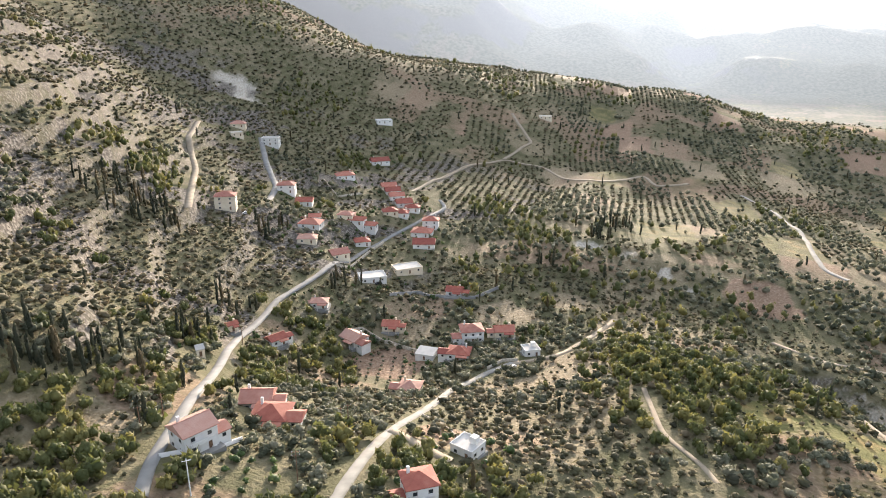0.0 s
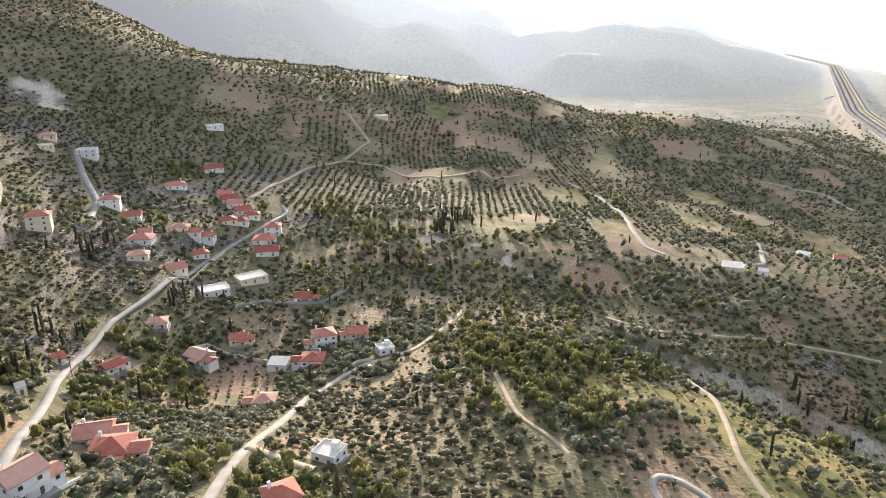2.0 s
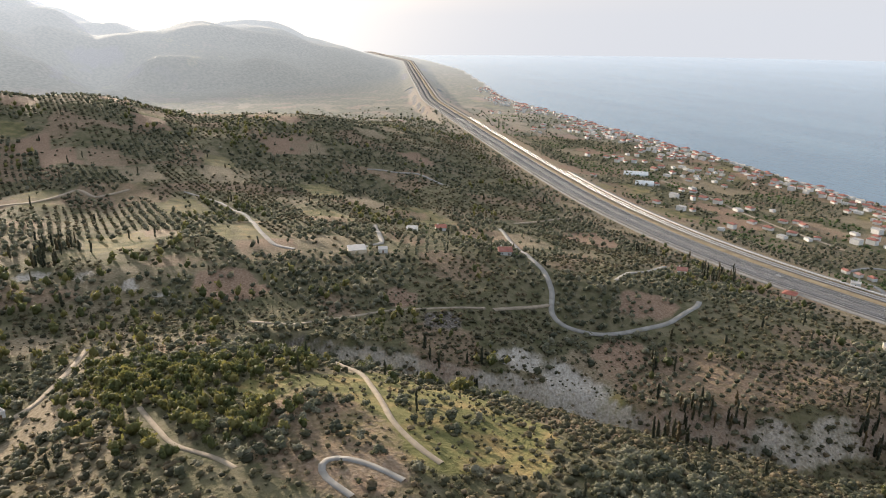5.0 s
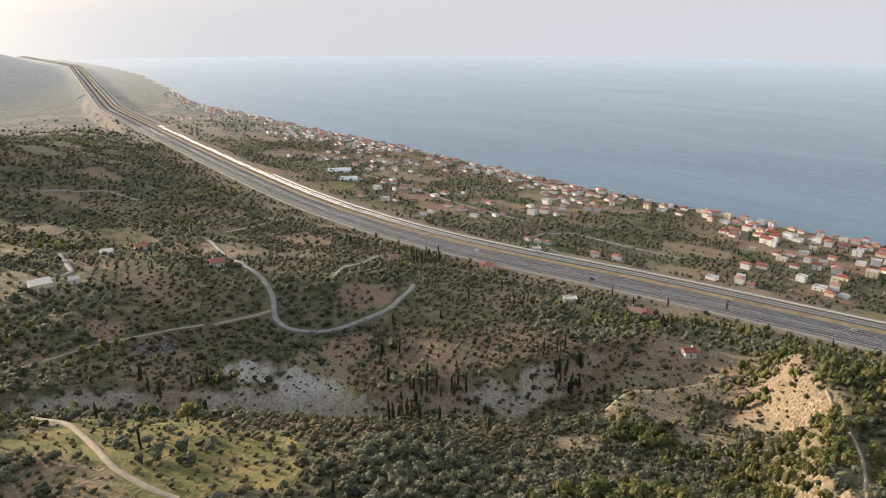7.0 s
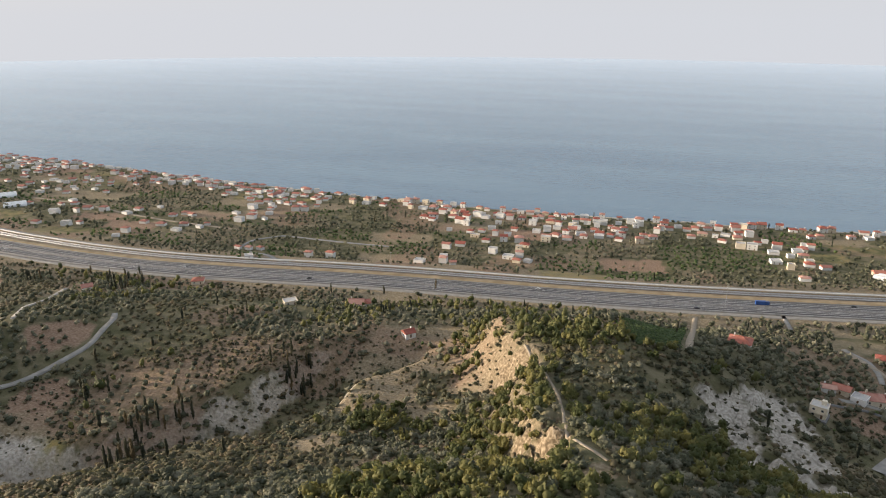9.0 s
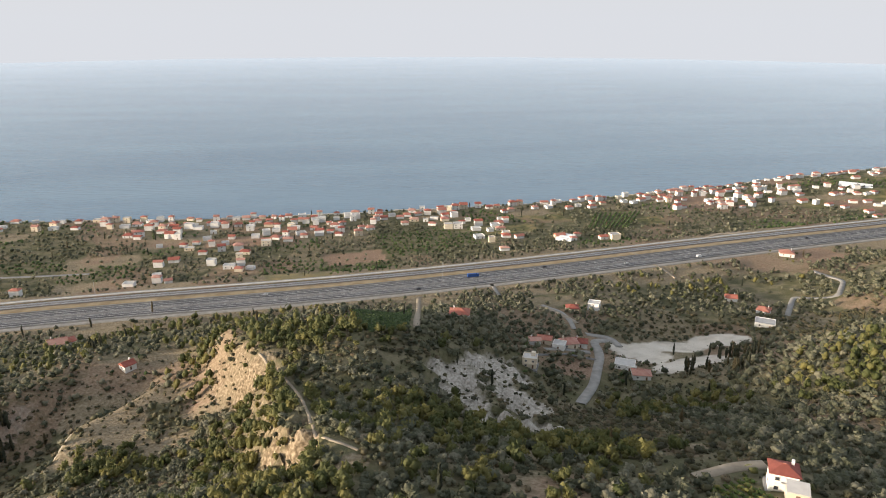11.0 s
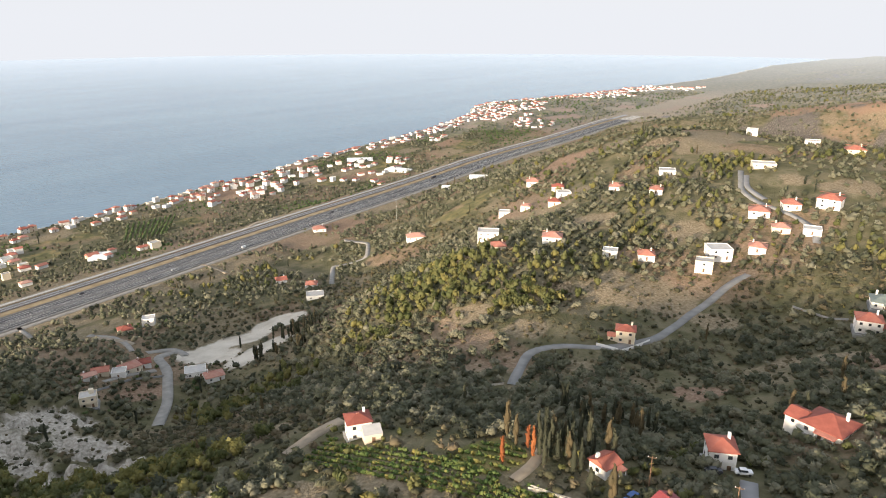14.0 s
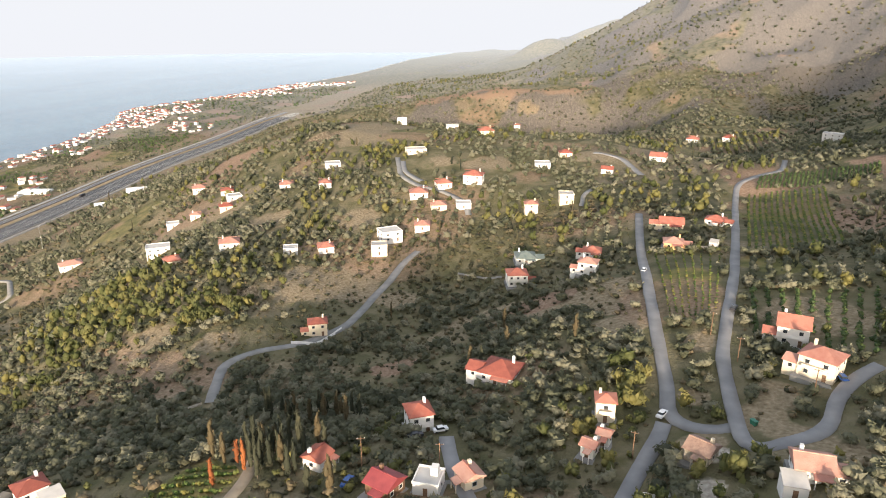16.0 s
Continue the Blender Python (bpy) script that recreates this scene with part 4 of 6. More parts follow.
def plots(x, y):
    """The patchwork of small farm plots: a number from 0 to 1 for each plot, the place across its rows, and how farmed the land is."""
    c, s = math.cos(PLOT_TURN), math.sin(PLOT_TURN)
    u = c * x + s * y + 26 * (vnoise(x, y, 170, 71) - 0.5)
    v = c * y - s * x + 26 * (vnoise(x, y, 150, 72) - 0.5)
    i = np.floor(u / 64).astype(int)
    j = np.floor(v / 42 + LATTICE[i % 256, 5]).astype(int)
    number = LATTICE[(i * 3 + 11) % 256, (j * 7 + 3) % 256]
    plain = step(-5, 30, y - route_line(x))
    west = step(-420, -540, x) * step(-330, -260, y) * step(420, 380, y)
    east = step(290, 380, x) * step(1250, 1000, x) * step(-330, -200, y)
    return number, v, np.maximum(plain, np.maximum(0.95 * west, 0.95 * east))


def south_west_slope(x, y):
    """The steep rocky slope under the mountain, 0 to 1."""
    return step(-165, -235, y + 0.12 * x) * step(40, -60, x) * step(-760, -560, x)


def patch_mask(x, y, kind):
    out = np.zeros_like(x)
    wob = 0.85 + 0.3 * vnoise(x, y, 24, 11) if kind == "sand" else 0.4 + 0.85 * vnoise(x, y, 24, 11) + 0.4 * vnoise(x, y, 7, 12)
    for px, py, r in PATCHES.get(kind, []):
        d = np.hypot(x - px, y - py) / (r * wob)
        out = np.maximum(out, 1 - step(0.75, 1.15, d))
    return out


def relief(x, y):
    """The ground with the gullies of the bare clay and the broken cliffs."""
    z = height(x, y)
    bad = np.maximum(patch_mask(x, y, "clay"), patch_mask(x, y, "ochre"))
    rib = np.abs(vnoise(x + 0.3 * y, y, 9, 21) - 0.5) + 0.6 * np.abs(vnoise(x, y, 4, 22) - 0.5)
    z = z - bad * (17 * (0.5 - rib) * (0.3 + vnoise(x, y, 40, 23)))
    rock = patch_mask(x, y, "rock")
    return z + rock * 7 * (np.abs(vnoise(x, y, 14, 24) - 0.5) - 0.2)


def land(name, az, rr, material, label):
    A, Rr = np.meshgrid(np.radians(az), rr, indexing="ij")
    x, y = -np.sin(A) * Rr, np.cos(A) * Rr
    z = relief(x, y)
    me = fill(bpy.data.meshes.new(name), np.stack([x, y, z], -1).reshape(-1, 3), grid_faces(len(az), len(rr))[:, ::-1])
    me.polygons.foreach_set("use_smooth", np.ones(len(me.polygons), bool))
    x, y, z = x.ravel(), y.ravel(), z.ravel()
    gx, gy = height(x + 4, y) - height(x - 4, y), height(x, y + 4) - height(x, y - 4)
    steep = np.hypot(gx, gy) / 8
    route = np.abs(y - route_line(x) - 14)
    shore = coast_line(x) - y
    dry = np.maximum(patch_mask(x, y, "dry"), step(75, 60, route) * 0.9)
    dry = np.maximum(dry, 0.55 * step(0.6, 0.75, vnoise(x, y, 55, 31)))
    clay = 0.75 * patch_mask(x, y, "clay")
    clay = np.maximum(clay, np.maximum(patch_mask(x, y, "gravel"), step(16, 8, shore)))
    soil = np.maximum(patch_mask(x, y, "soil"), 0.55 * step(0.64, 0.76, vnoise(x, y, 48, 33)))
    rock = np.maximum(patch_mask(x, y, "rock"), step(0.62, 0.9, steep) * 0.95)
    broken = 0.6 * vnoise(x, y, 110, 34) + 0.4 * vnoise(x, y, 38, 35)
    rock = np.maximum(rock, 0.85 * step(900, 1300, x) * step(0.12, 0.3, steep) * step(0.47, 0.58, broken))
    number, _, farmed = plots(x, y)
    dry = np.maximum(dry, 0.75 * farmed * (number < 0.07))
    soil = np.maximum(soil, 0.8 * farmed * (number > 0.07) * (number < 0.11))
    green = np.maximum(patch_mask(x, y, "meadow"), 0.5 * farmed * (number > 0.11) * (number < 0.18))
    far_peak = step(1150, 1350, x) * step(420, 300, y)
    remote = step(2000, 2600, np.hypot(x, y))
    dry, soil = dry * (1 - 0.7 * far_peak) * (1 - 0.7 * remote), soil * (1 - 0.5 * remote)
    crags = south_west_slope(x, y)
    dry, soil = dry * (1 - 0.9 * crags), soil * (1 - 0.6 * crags)
    rock = np.maximum(rock * (1 - 0.4 * crags), 0.9 * crags * step(0.5, 0.6, 0.6 * vnoise(x + y, (x - y) * 0.35, 34, 36) + 0.4 * vnoise(x, y, 11, 37)))
    one = np.ones_like(x)
    spur = step(-170, -120, x) * step(120, 60, x) * step(140, 170, y) * step(460, 400, y)
    ochre = np.maximum(patch_mask(x, y, "ochre"), 0.55 * spur * step(0.55, 0.9, steep))
    ravine = step(-360, -320, x) * step(-120, -150, x) * step(20, 60, y) * step(420, 380, y)
    clay = np.maximum(clay, 0.62 * ravine * step(0.6, 0.95, steep))
    rock = rock * (1 - spur) * (1 - 0.75 * ravine)
    for key, cols in (("cover", (dry, green, clay, patch_mask(x, y, "sand"))), ("bare", (soil, rock, ochre, one))):
        at = me.attributes.new(key, "FLOAT_COLOR", "POINT")
        at.data.foreach_set("color", np.stack(cols, -1).astype(np.float32).ravel())
    me.materials.append(material)
    return tagged(new(name, me), label, "ground", kind="structure")


EAST = np.linspace(-112, 80, 560)
WEST = np.linspace(80, 153, 230)
REST = np.linspace(153, 248, 60)
NEAR = np.concatenate([[0, 25, 50], np.geomspace(75, 1420, 235)])
# land past 1420 m is paled by haze put into its emission
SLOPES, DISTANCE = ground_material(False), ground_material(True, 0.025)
land("ground", np.concatenate([EAST, WEST[1:], REST[1:]]), NEAR, SLOPES, "dry scrub-covered hillside sloping to a narrow coastal plain")
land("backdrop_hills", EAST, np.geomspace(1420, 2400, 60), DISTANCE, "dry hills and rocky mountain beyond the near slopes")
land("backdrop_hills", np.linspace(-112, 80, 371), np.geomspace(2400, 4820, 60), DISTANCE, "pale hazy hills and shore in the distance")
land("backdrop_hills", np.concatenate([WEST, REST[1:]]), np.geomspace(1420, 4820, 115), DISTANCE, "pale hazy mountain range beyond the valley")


def disc(name, radii, material, label):
    a = np.linspace(0, 2 * np.pi, 129)[:-1]
    ring = np.stack([np.cos(a), np.sin(a), 0 * a], -1)
    n = len(radii) - 1
    f = [(k * 128 + i, k * 128 + 128 + i, k * 128 + 128 + (i + 1) % 128, k * 128 + (i + 1) % 128) for k in range(n) for i in range(128)]
    me = fill(bpy.data.meshes.new(name), np.concatenate([ring * r for r in radii]), np.array(f))
    me.materials.append(material)
    tagged(new(name, me), label, "sea", kind="structure")


disc("water", (300, 900, 1300), sea_material(False), "calm blue-grey sea with fine ripples")
# outer ring of sea, its paleness from haze painted as emission
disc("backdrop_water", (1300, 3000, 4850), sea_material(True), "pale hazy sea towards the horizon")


# ---- roads ----
def ribbon(name, pts, width, material, lift=0.35, label="", category="road", kind="structure", zfix=None, side=0.0, thick=0.0):
    """A band of that width along a line of x, y, draped on the ground."""
    pts = np.array(pts, float)
    seg = np.concatenate([[0], np.cumsum(np.hypot(*np.diff(pts, axis=0).T))])
    s = np.arange(0, seg[-1], min(4.0, seg[-1] / 4))
    p = np.stack([np.interp(s, seg, pts[:, 0]), np.interp(s, seg, pts[:, 1])], -1)
    for _ in range(3):
        p[1:-1] = (p[:-2] + 2 * p[1:-1] + p[2:]) / 4
    d = np.gradient(p, axis=0)
    nrm = np.stack([-d[:, 1], d[:, 0]], -1) / np.maximum(np.hypot(*d.T), 1e-6)[:, None]
    n = len(p)
    jit = 0.16 * width * (vnoise(p[:, 0], p[:, 1], 9, 41) - 0.5) if zfix is None else np.zeros(n)
    rows = []
    for k, f in enumerate((-0.5, -0.47, 0, 0.47, 0.5)):
        q = p + nrm * (side + f * (width + jit))[:, None] if np.ndim(side + f * (width + jit)) else p + nrm * (side + f * width)
        z = relief(q[:, 0], q[:, 1]) if zfix is None else np.full(n, zfix)
        rows.append([q, z])
    zc = np.max([r[1] for r in rows], axis=0)
    zc = np.convolve(np.pad(zc, 2, "edge"), np.ones(5) / 5, "valid")
    zc = np.maximum(zc, np.max([r[1] for r in rows], axis=0) - 0.2)
    v = np.concatenate([np.column_stack([q, zc + lift - (0.9 if k in (0, 4) and zfix is None else (thick if k in (0, 4) else 0))]) for k, (q, z) in enumerate(rows)])
    me = fill(bpy.data.meshes.new(name), v, grid_faces(5, n)[:, ::-1])
    me.materials.append(M[material])
    return tagged(new(name, me), label, category, kind=kind)


ROAD_LABEL = {"asphalt": "worn grey asphalt lane across the slope", "concrete": "pale concrete village road", "gravel": "pale gravel road across the slope", "dirt": "narrow tan dirt track in dry grass"}
LIFT = itertools.count()
for kind, width, pts in ROAD_LINES:
    ribbon("road", pts, width, kind, 0.16 + 0.006 * next(LIFT), ROAD_LABEL[kind])



def along(name, off, width, material, lift, label, category="road", x0=-4700, x1=1420):
    x = np.arange(x0, x1, 8.0 if x1 - x0 < 3500 else 16.0)
    y = route_line(x)
    dy = np.gradient(y, x)
    nn = np.stack([-dy, np.ones_like(dy)], -1) / np.sqrt(1 + dy * dy)[:, None]
    bed = 19.5 + 3 * step(600, 1500, np.abs(x))
    v = []
    for f, z in ((-0.5, -1.0), (-0.499, 0), (0.499, 0), (0.5, -1.0)):
        q = np.stack([x, y], -1) + nn * (off + f * width)
        v.append(np.column_stack([q, bed + lift + z * min(1, lift)]))
    me = fill(bpy.data.meshes.new(name), np.concatenate(v), grid_faces(4, len(x))[:, ::-1])
    me.materials.append(M[material])
    return tagged(new(name, me), label, category, kind="structure")


along("road", 0, 12.5, "motorway", 0.5, "grey asphalt motorway carriageway with white lines", "motorway")
along("road", 14.5, 12.5, "motorway", 0.5, "grey asphalt motorway carriageway with white lines", "motorway")
along("pavement", -11, 6, "gravel", 0.4, "pale gravel shoulder beside the motorway", "shoulder")
along("trim", 7.2, 1.0, "concrete", 0.9, "concrete barrier between the carriageways", "barrier")
along("trim", -7.0, 0.5, "concrete", 1.2, "concrete barrier along the motorway edge", "barrier")
along("trim", 21.6, 0.5, "concrete", 1.2, "concrete barrier along the motorway edge", "barrier")
along("pavement", 27, 11, "dry_verge", 0.3, "dry yellow grass verge between motorway and railway", "verge")
along("railway", 38, 9, "ballast", 0.7, "brown ballast bed of a double railway", "railway")
for off in (34.6, 36.05, 39.6, 41.05):
    along("trim", off, 0.25, "steel", 0.95, "steel rail on the ballast", "rail", -1500, 1500)
along("trim", 45, 1.1, "frame", 2.2, "white wall beside the railway", "wall", -900, 1400)
along("pavement", 50, 5, "gravel", 0.35, "pale service track beside the railway", "track", -900, 1400)
for off in (-4.6, -0.9, 2.7, 4.9, 9.6, 11.6, 15.3, 19.1):
    along("trim", off, 0.28, "white_paint", 0.53, "white painted lane line", "line", -1500, 1500)


# ---- houses ----
def roof_shape(bm, w, d, z, rise, over, kind):
    """A pitched roof with eaves and a thick edge."""
    a, b, t = w / 2 + over, d / 2 + over, 0.22
    low = [(-a, -b), (a, -b), (a, b), (-a, b)]
    if kind == "shed":
        top = [(-a, -b, z + 0.1), (a, -b, z + 0.1), (a, b, z + rise), (-a, b, z + rise)]
        v = [bm.verts.new((x, y, h - t)) for x, y, h in top] + [bm.verts.new(p) for p in top]
        for f in ((3, 2, 1, 0), (4, 5, 6, 7), (0, 1, 5, 4), (1, 2, 6, 5), (2, 3, 7, 6), (3, 0, 4, 7)):
            bm.faces.new([v[i] for i in f])
        return bm
    e = [bm.verts.new((x, y, z - t)) for x, y in low]
    u = [bm.verts.new((x, y, z)) for x, y in low]
    cut = 0.0 if kind == "gable" else min(b, a * 0.92)
    r1, r2 = bm.verts.new((-a + cut, 0, z + rise)), bm.verts.new((a - cut, 0, z + rise))
    bm.faces.new([e[3], e[2], e[1], e[0]])
    for i in range(4):
        bm.faces.new([e[i], e[(i + 1) % 4], u[(i + 1) % 4], u[i]])
    bm.faces.new([u[0], u[1], r2, r1]), bm.faces.new([u[2], u[3], r1, r2])
    bm.faces.new([u[1], u[2], r2]), bm.faces.new([u[3], u[0], r1])
    return bm


def window(parent, x, y, z, w, h, turn, panes=True):
    """A window set on a wall: frame, pane and sill, its outside along local -y before turning."""
    c, s = math.cos(turn), math.sin(turn)
    put = lambda bm, dx, dy, dz, sx, sy, sz: box(bm, x + c * dx - s * dy, y + s * dx + c * dy, z + dz, sx, sy, sz, turn)
    fr = bmesh.new()
    for dx in (-w / 2, w / 2):
        put(fr, dx, -0.03, 0, 0.1, 0.14, h)
    for dz in (0, h - 0.1):
        put(fr, 0, -0.03, dz, w + 0.1, 0.13, 0.1)
    win = part("window", fr, "frame", parent)
    part("pane", put(bmesh.new(), 0, 0.0, 0.06, w - 0.08, 0.06, h - 0.12), "glass", win)
    return win


HOUSE_KIND = {"gable": ("gable", "roof_red"), "hip": ("hip", "roof_red"), "hipw": ("hip", "roof_pale"), "flat": ("flat", "roof_grey"), "shed": ("shed", "roof_grey"), "dark": ("hip", "roof_green"), "barn": ("gable", "roof_dark"), "old": ("gable", "roof_old"), "orange": ("hip", "roof_pale")}
NUM = {1: "single-storey", 2: "two-storey", 3: "three-storey"}


def house(x, y, yaw, w, d, storeys, kind, group="", detail=2, z=None):
    shape, roof = HOUSE_KIND[kind]
    rnd = random.Random(int(x * 7 + y * 13))
    if roof == "roof_red" and rnd.random() < 0.3:
        roof = "roof_pale"
    wall = {"orange": "wall_orange", "barn": "wood", "old": "wall_stone"}.get(kind, "wall_cream" if rnd.random() < 0.25 else "wall_white")
    h = (2.4 if kind == "shed" else 2.85) * storeys + 0.15
    c, s = math.cos(radians(yaw)), math.sin(radians(yaw))
    zs = [ground_z(x + c * u - s * v, y + s * u + c * v) for u, v in ((-w / 2, -d / 2), (w / 2, -d / 2), (w / 2, d / 2), (-w / 2, d / 2), (0, 0))]
    base = sum(zs) / 5 + 0.3 if z is None else z
    ob = new("shed" if kind == "shed" else "house")
    ob.matrix_basis = pose(x, y, base, 0, 0, yaw)
    rtxt = {"roof_red": "a red tiled", "roof_pale": "a faded terracotta tiled", "roof_grey": "a flat grey concrete", "roof_dark": "a dark red sheet", "roof_old": "a weathered brown tiled", "roof_green": "a grey-green sheet"}[roof]
    wtxt = {"wall_orange": "orange", "wood": "brown wooden", "wall_stone": "stone-walled", "wall_cream": "cream", "wall_white": "white"}[wall]
    tagged(ob, f"{NUM[storeys]} {wtxt} {'shed' if kind == 'shed' else 'house'} with {rtxt} roof", "shed" if kind == "shed" else "house", group)
    bm = box(bmesh.new(), 0, 0, -min(5.0, base - min(zs) + 1.0), w, d, h + min(5.0, base - min(zs) + 1.0))
    if shape == "gable":
        rise = d * 0.26
        for sx in (-w / 2, w / 2):
            v = [bm.verts.new((sx + e, yy, h + zz)) for e in (-0.12 * np.sign(sx), 0) for yy, zz in ((-d / 2, 0), (d / 2, 0), (0, rise - 0.05))]
            for f in ((0, 1, 2), (5, 4, 3), (0, 3, 4, 1), (1, 4, 5, 2), (2, 5, 3, 0)):
                bm.faces.new([v[i] for i in f])
    bmesh.ops.recalc_face_normals(bm, faces=bm.faces)
    part("wall", bm, wall, ob)
    if shape == "flat":
        bm = box(bmesh.new(), 0, 0, h + 0.004, w - 0.3, d - 0.3, 0.12)
        top = part("roof", bm, "roof_grey", ob)
        bm = bmesh.new()
        for sx, sy, px, py in ((w + 0.3, 0.25, 0, -d / 2), (w + 0.3, 0.25, 0, d / 2), (0.25, d - 0.25, -w / 2, 0), (0.25, d - 0.25, w / 2, 0)):
            box(bm, px, py, h + 0.002, sx, sy, 0.55)
        part("parapet", bm, wall, top)
        if detail > 1:
            part("stair_house", box(bmesh.new(), w * 0.2, d * 0.18, h + 0.1, w * 0.28, d * 0.3, 2.2), wall, ob)
    else:
        bm = roof_shape(bmesh.new(), w, d, h + 0.2, d * 0.26 if shape == "gable" else (0.9 if shape == "shed" else d * 0.24), 0.15 if shape == "shed" else 0.5, shape)
        bmesh.ops.recalc_face_normals(bm, faces=bm.faces)
        rf = part("roof", bm, roof, ob)
        if kind != "shed" and detail > 0:
            bm = bmesh.new()
            if shape == "hip" and detail > 1:
                cut = min(d / 2 + 0.5, (w / 2 + 0.5) * 0.92)
                box(bm, 0, 0, h + 0.12 + d * 0.24, max(0.4, w + 1 - 2 * cut), 0.3, 0.2)
            else:
                box(bm, 0, 0, h + 0.12 + d * 0.26, w + 1, 0.3, 0.2)
            part("ridge", bm, roof, rf)
            bm = box(bmesh.new(), w * (0.3 if rnd.random() < 0.5 else -0.3), d * 0.2, h, 0.75, 0.75, d * 0.26 + 0.9)
            part("chimney", bm, wall, ob)
    if kind == "shed" or detail == 0:
        if detail:
            part("door", box(bmesh.new(), 0, -d / 2 - 0.02, 0, 1.0, 0.1, 2.0), "wood", ob)
        return ob
    for lvl in range(storeys):
        z0 = 2.85 * lvl + 0.95
        for side, length, off, turn in ((0, w, d / 2, 0), (1, d, w / 2, math.pi / 2), (2, w, d / 2, math.pi), (3, d, w / 2, -math.pi / 2)):
            count = max(1, int(length // (3.2 if detail > 1 else 5.0)))
            if detail < 2 and side == 2:
                continue
            for i in range(count):
                t = (i + 0.5) / count * length - length / 2
                px, py = t, -off
                c2, s2 = math.cos(turn), math.sin(turn)
                if lvl == 0 and side == 0 and i == count // 2:
                    part("door", box(bmesh.new(), px, py - 0.02, 0, 1.0, 0.1, 2.1), "wood", ob)
                    continue
                window(ob, c2 * px - s2 * py, s2 * px + c2 * py, z0, 1.2, 1.3, turn)
    if storeys > 1 and detail > 1:
        bm = box(bmesh.new(), 0, -d / 2 - 0.7, 3.0, w * 0.7, 1.4, 0.16)
        bal = part("balcony", bm, wall, ob)
        bm = bmesh.new()
        box(bm, 0, -d / 2 - 1.35, 3.16, w * 0.7, 0.08, 0.9)
        part("railing", bm, wall, bal)
    elif detail > 1 and shape != "flat":
        bm = roof_shape(bmesh.new(), w * 0.5, 2.2, 2.6, 0.5, 0.1, "shed")
        bmesh.ops.transform(bm, matrix=pose(w * 0.18, -d / 2 - 1.15, 0), verts=bm.verts)
        part("porch_roof", bm, roof, ob)
        for px in (-0.04, 0.4):
            part("post", box(bmesh.new(), w * px, -d / 2 - 2.1, -0.5, 0.18, 0.18, 3.05), wall, ob)
    if detail > 1 and shape != "flat" and w > 7 and kind != "old":
        side, aw, ad = (1 if rnd.random() < 0.5 else -1), w * 0.42, d * 0.62
        bm = box(bmesh.new(), side * (w + aw) / 2, -d * 0.12, -3.0, aw, ad, 5.5)
        wing = part("wing", bm, wall, ob)
        bm = roof_shape(bmesh.new(), aw, ad, 2.7, ad * 0.24, 0.4, "gable")
        bmesh.ops.transform(bm, matrix=pose(side * (w + aw) / 2, -d * 0.12, 0), verts=bm.verts)
        bmesh.ops.recalc_face_normals(bm, faces=bm.faces)
        part("wing_roof", bm, roof, wing)
        window(wing, side * (w + aw) / 2, -d * 0.12 - ad / 2, 0.95, 1.1, 1.2, 0)
    if detail > 1:
        bm = box(bmesh.new(), 0, -0.8, -1.6, w + 1.4, d + 2.6, 1.55)
        part("terrace", bm, "concrete", ob)
    return ob


for spot in HOUSE_SPOTS:
    dist = math.hypot(spot[0], spot[1])
    house(*spot, detail=2 if dist < 380 else 1)
WALLS = []
WALLS.append(([(-281, -168), (-290, -163), (-289, -146), (-282, -127)], 1.8, 'wall_stone', 'grey block garden wall'))
WALLS.append(([(-329, -166), (-348, -156), (-344, -133), (-346, -120), (-365, -109)], 2.0, 'concrete', 'long concrete wall round a terraced plot'))
WALLS.append(([(-107, -118), (-114, -114), (-120, -110), (-128, -110)], 1.2, 'wall_white', 'low white terrace wall'))
WALLS.append(([(-263, -85), (-274, -81), (-278, -75)], 1.5, 'wall_stone', 'stone wall beside the road'))
WALLS.append(([(-187, -83), (-180, -72), (-170, -63)], 0.8, 'wall_stone', 'low wall round a small garden'))
WALLS.append(([(-334, -206), (-352, -204), (-404, -207)], 1.8, 'wall_stone', 'stone retaining wall beside the village road'))
WALLS.append(([(106, 80), (109, 72), (110, 66)], 1.2, 'wall_stone', 'low stone wall below the cypresses'))
WALLS.append(([(131, -3), (131, -9)], 1.2, 'wall_white', 'low white garden wall'))
WALLS.append(([(107, 80), (108, 74), (109, 65)], 1.2, 'wall_cream', 'cream stone terrace wall'))
WALLS.append(([(234, 144), (238, 134), (258, 132)], 1.4, 'wall_white', 'white wall round a paved yard'))
WALLS.append(([(311, 3), (312, -13), (314, -27)], 1.0, 'wall_stone', 'low wall of a garden'))
WALLS.append(([(336, 100), (328, 82), (329, 74)], 1.0, 'concrete', 'concrete terrace wall'))
WALLS.append(([(173, 150), (177, 147)], 0.8, 'wall_stone', 'short stone wall'))
WALLS.append(([(-487, -306), (-458, -273), (-478, -264)], 1.5, 'wall_stone', 'stone wall round a dry plot'))
WALLS.append(([(92, 366), (119, 376), (137, 374)], 1.2, 'concrete', 'concrete wall of a yard'))
GREENHOUSES = [(725, 839, -71, 40, 24), (217, 719, -32, 18, 24), (735, 953, -38, 45, 24), (-876, 706, 51, 38, 24), (-812, 672, 50, 27, 24), (-877, 706, 51, 28, 24), (651, 647, -45, 23, 24), (680, 617, -48, 31, 24)]


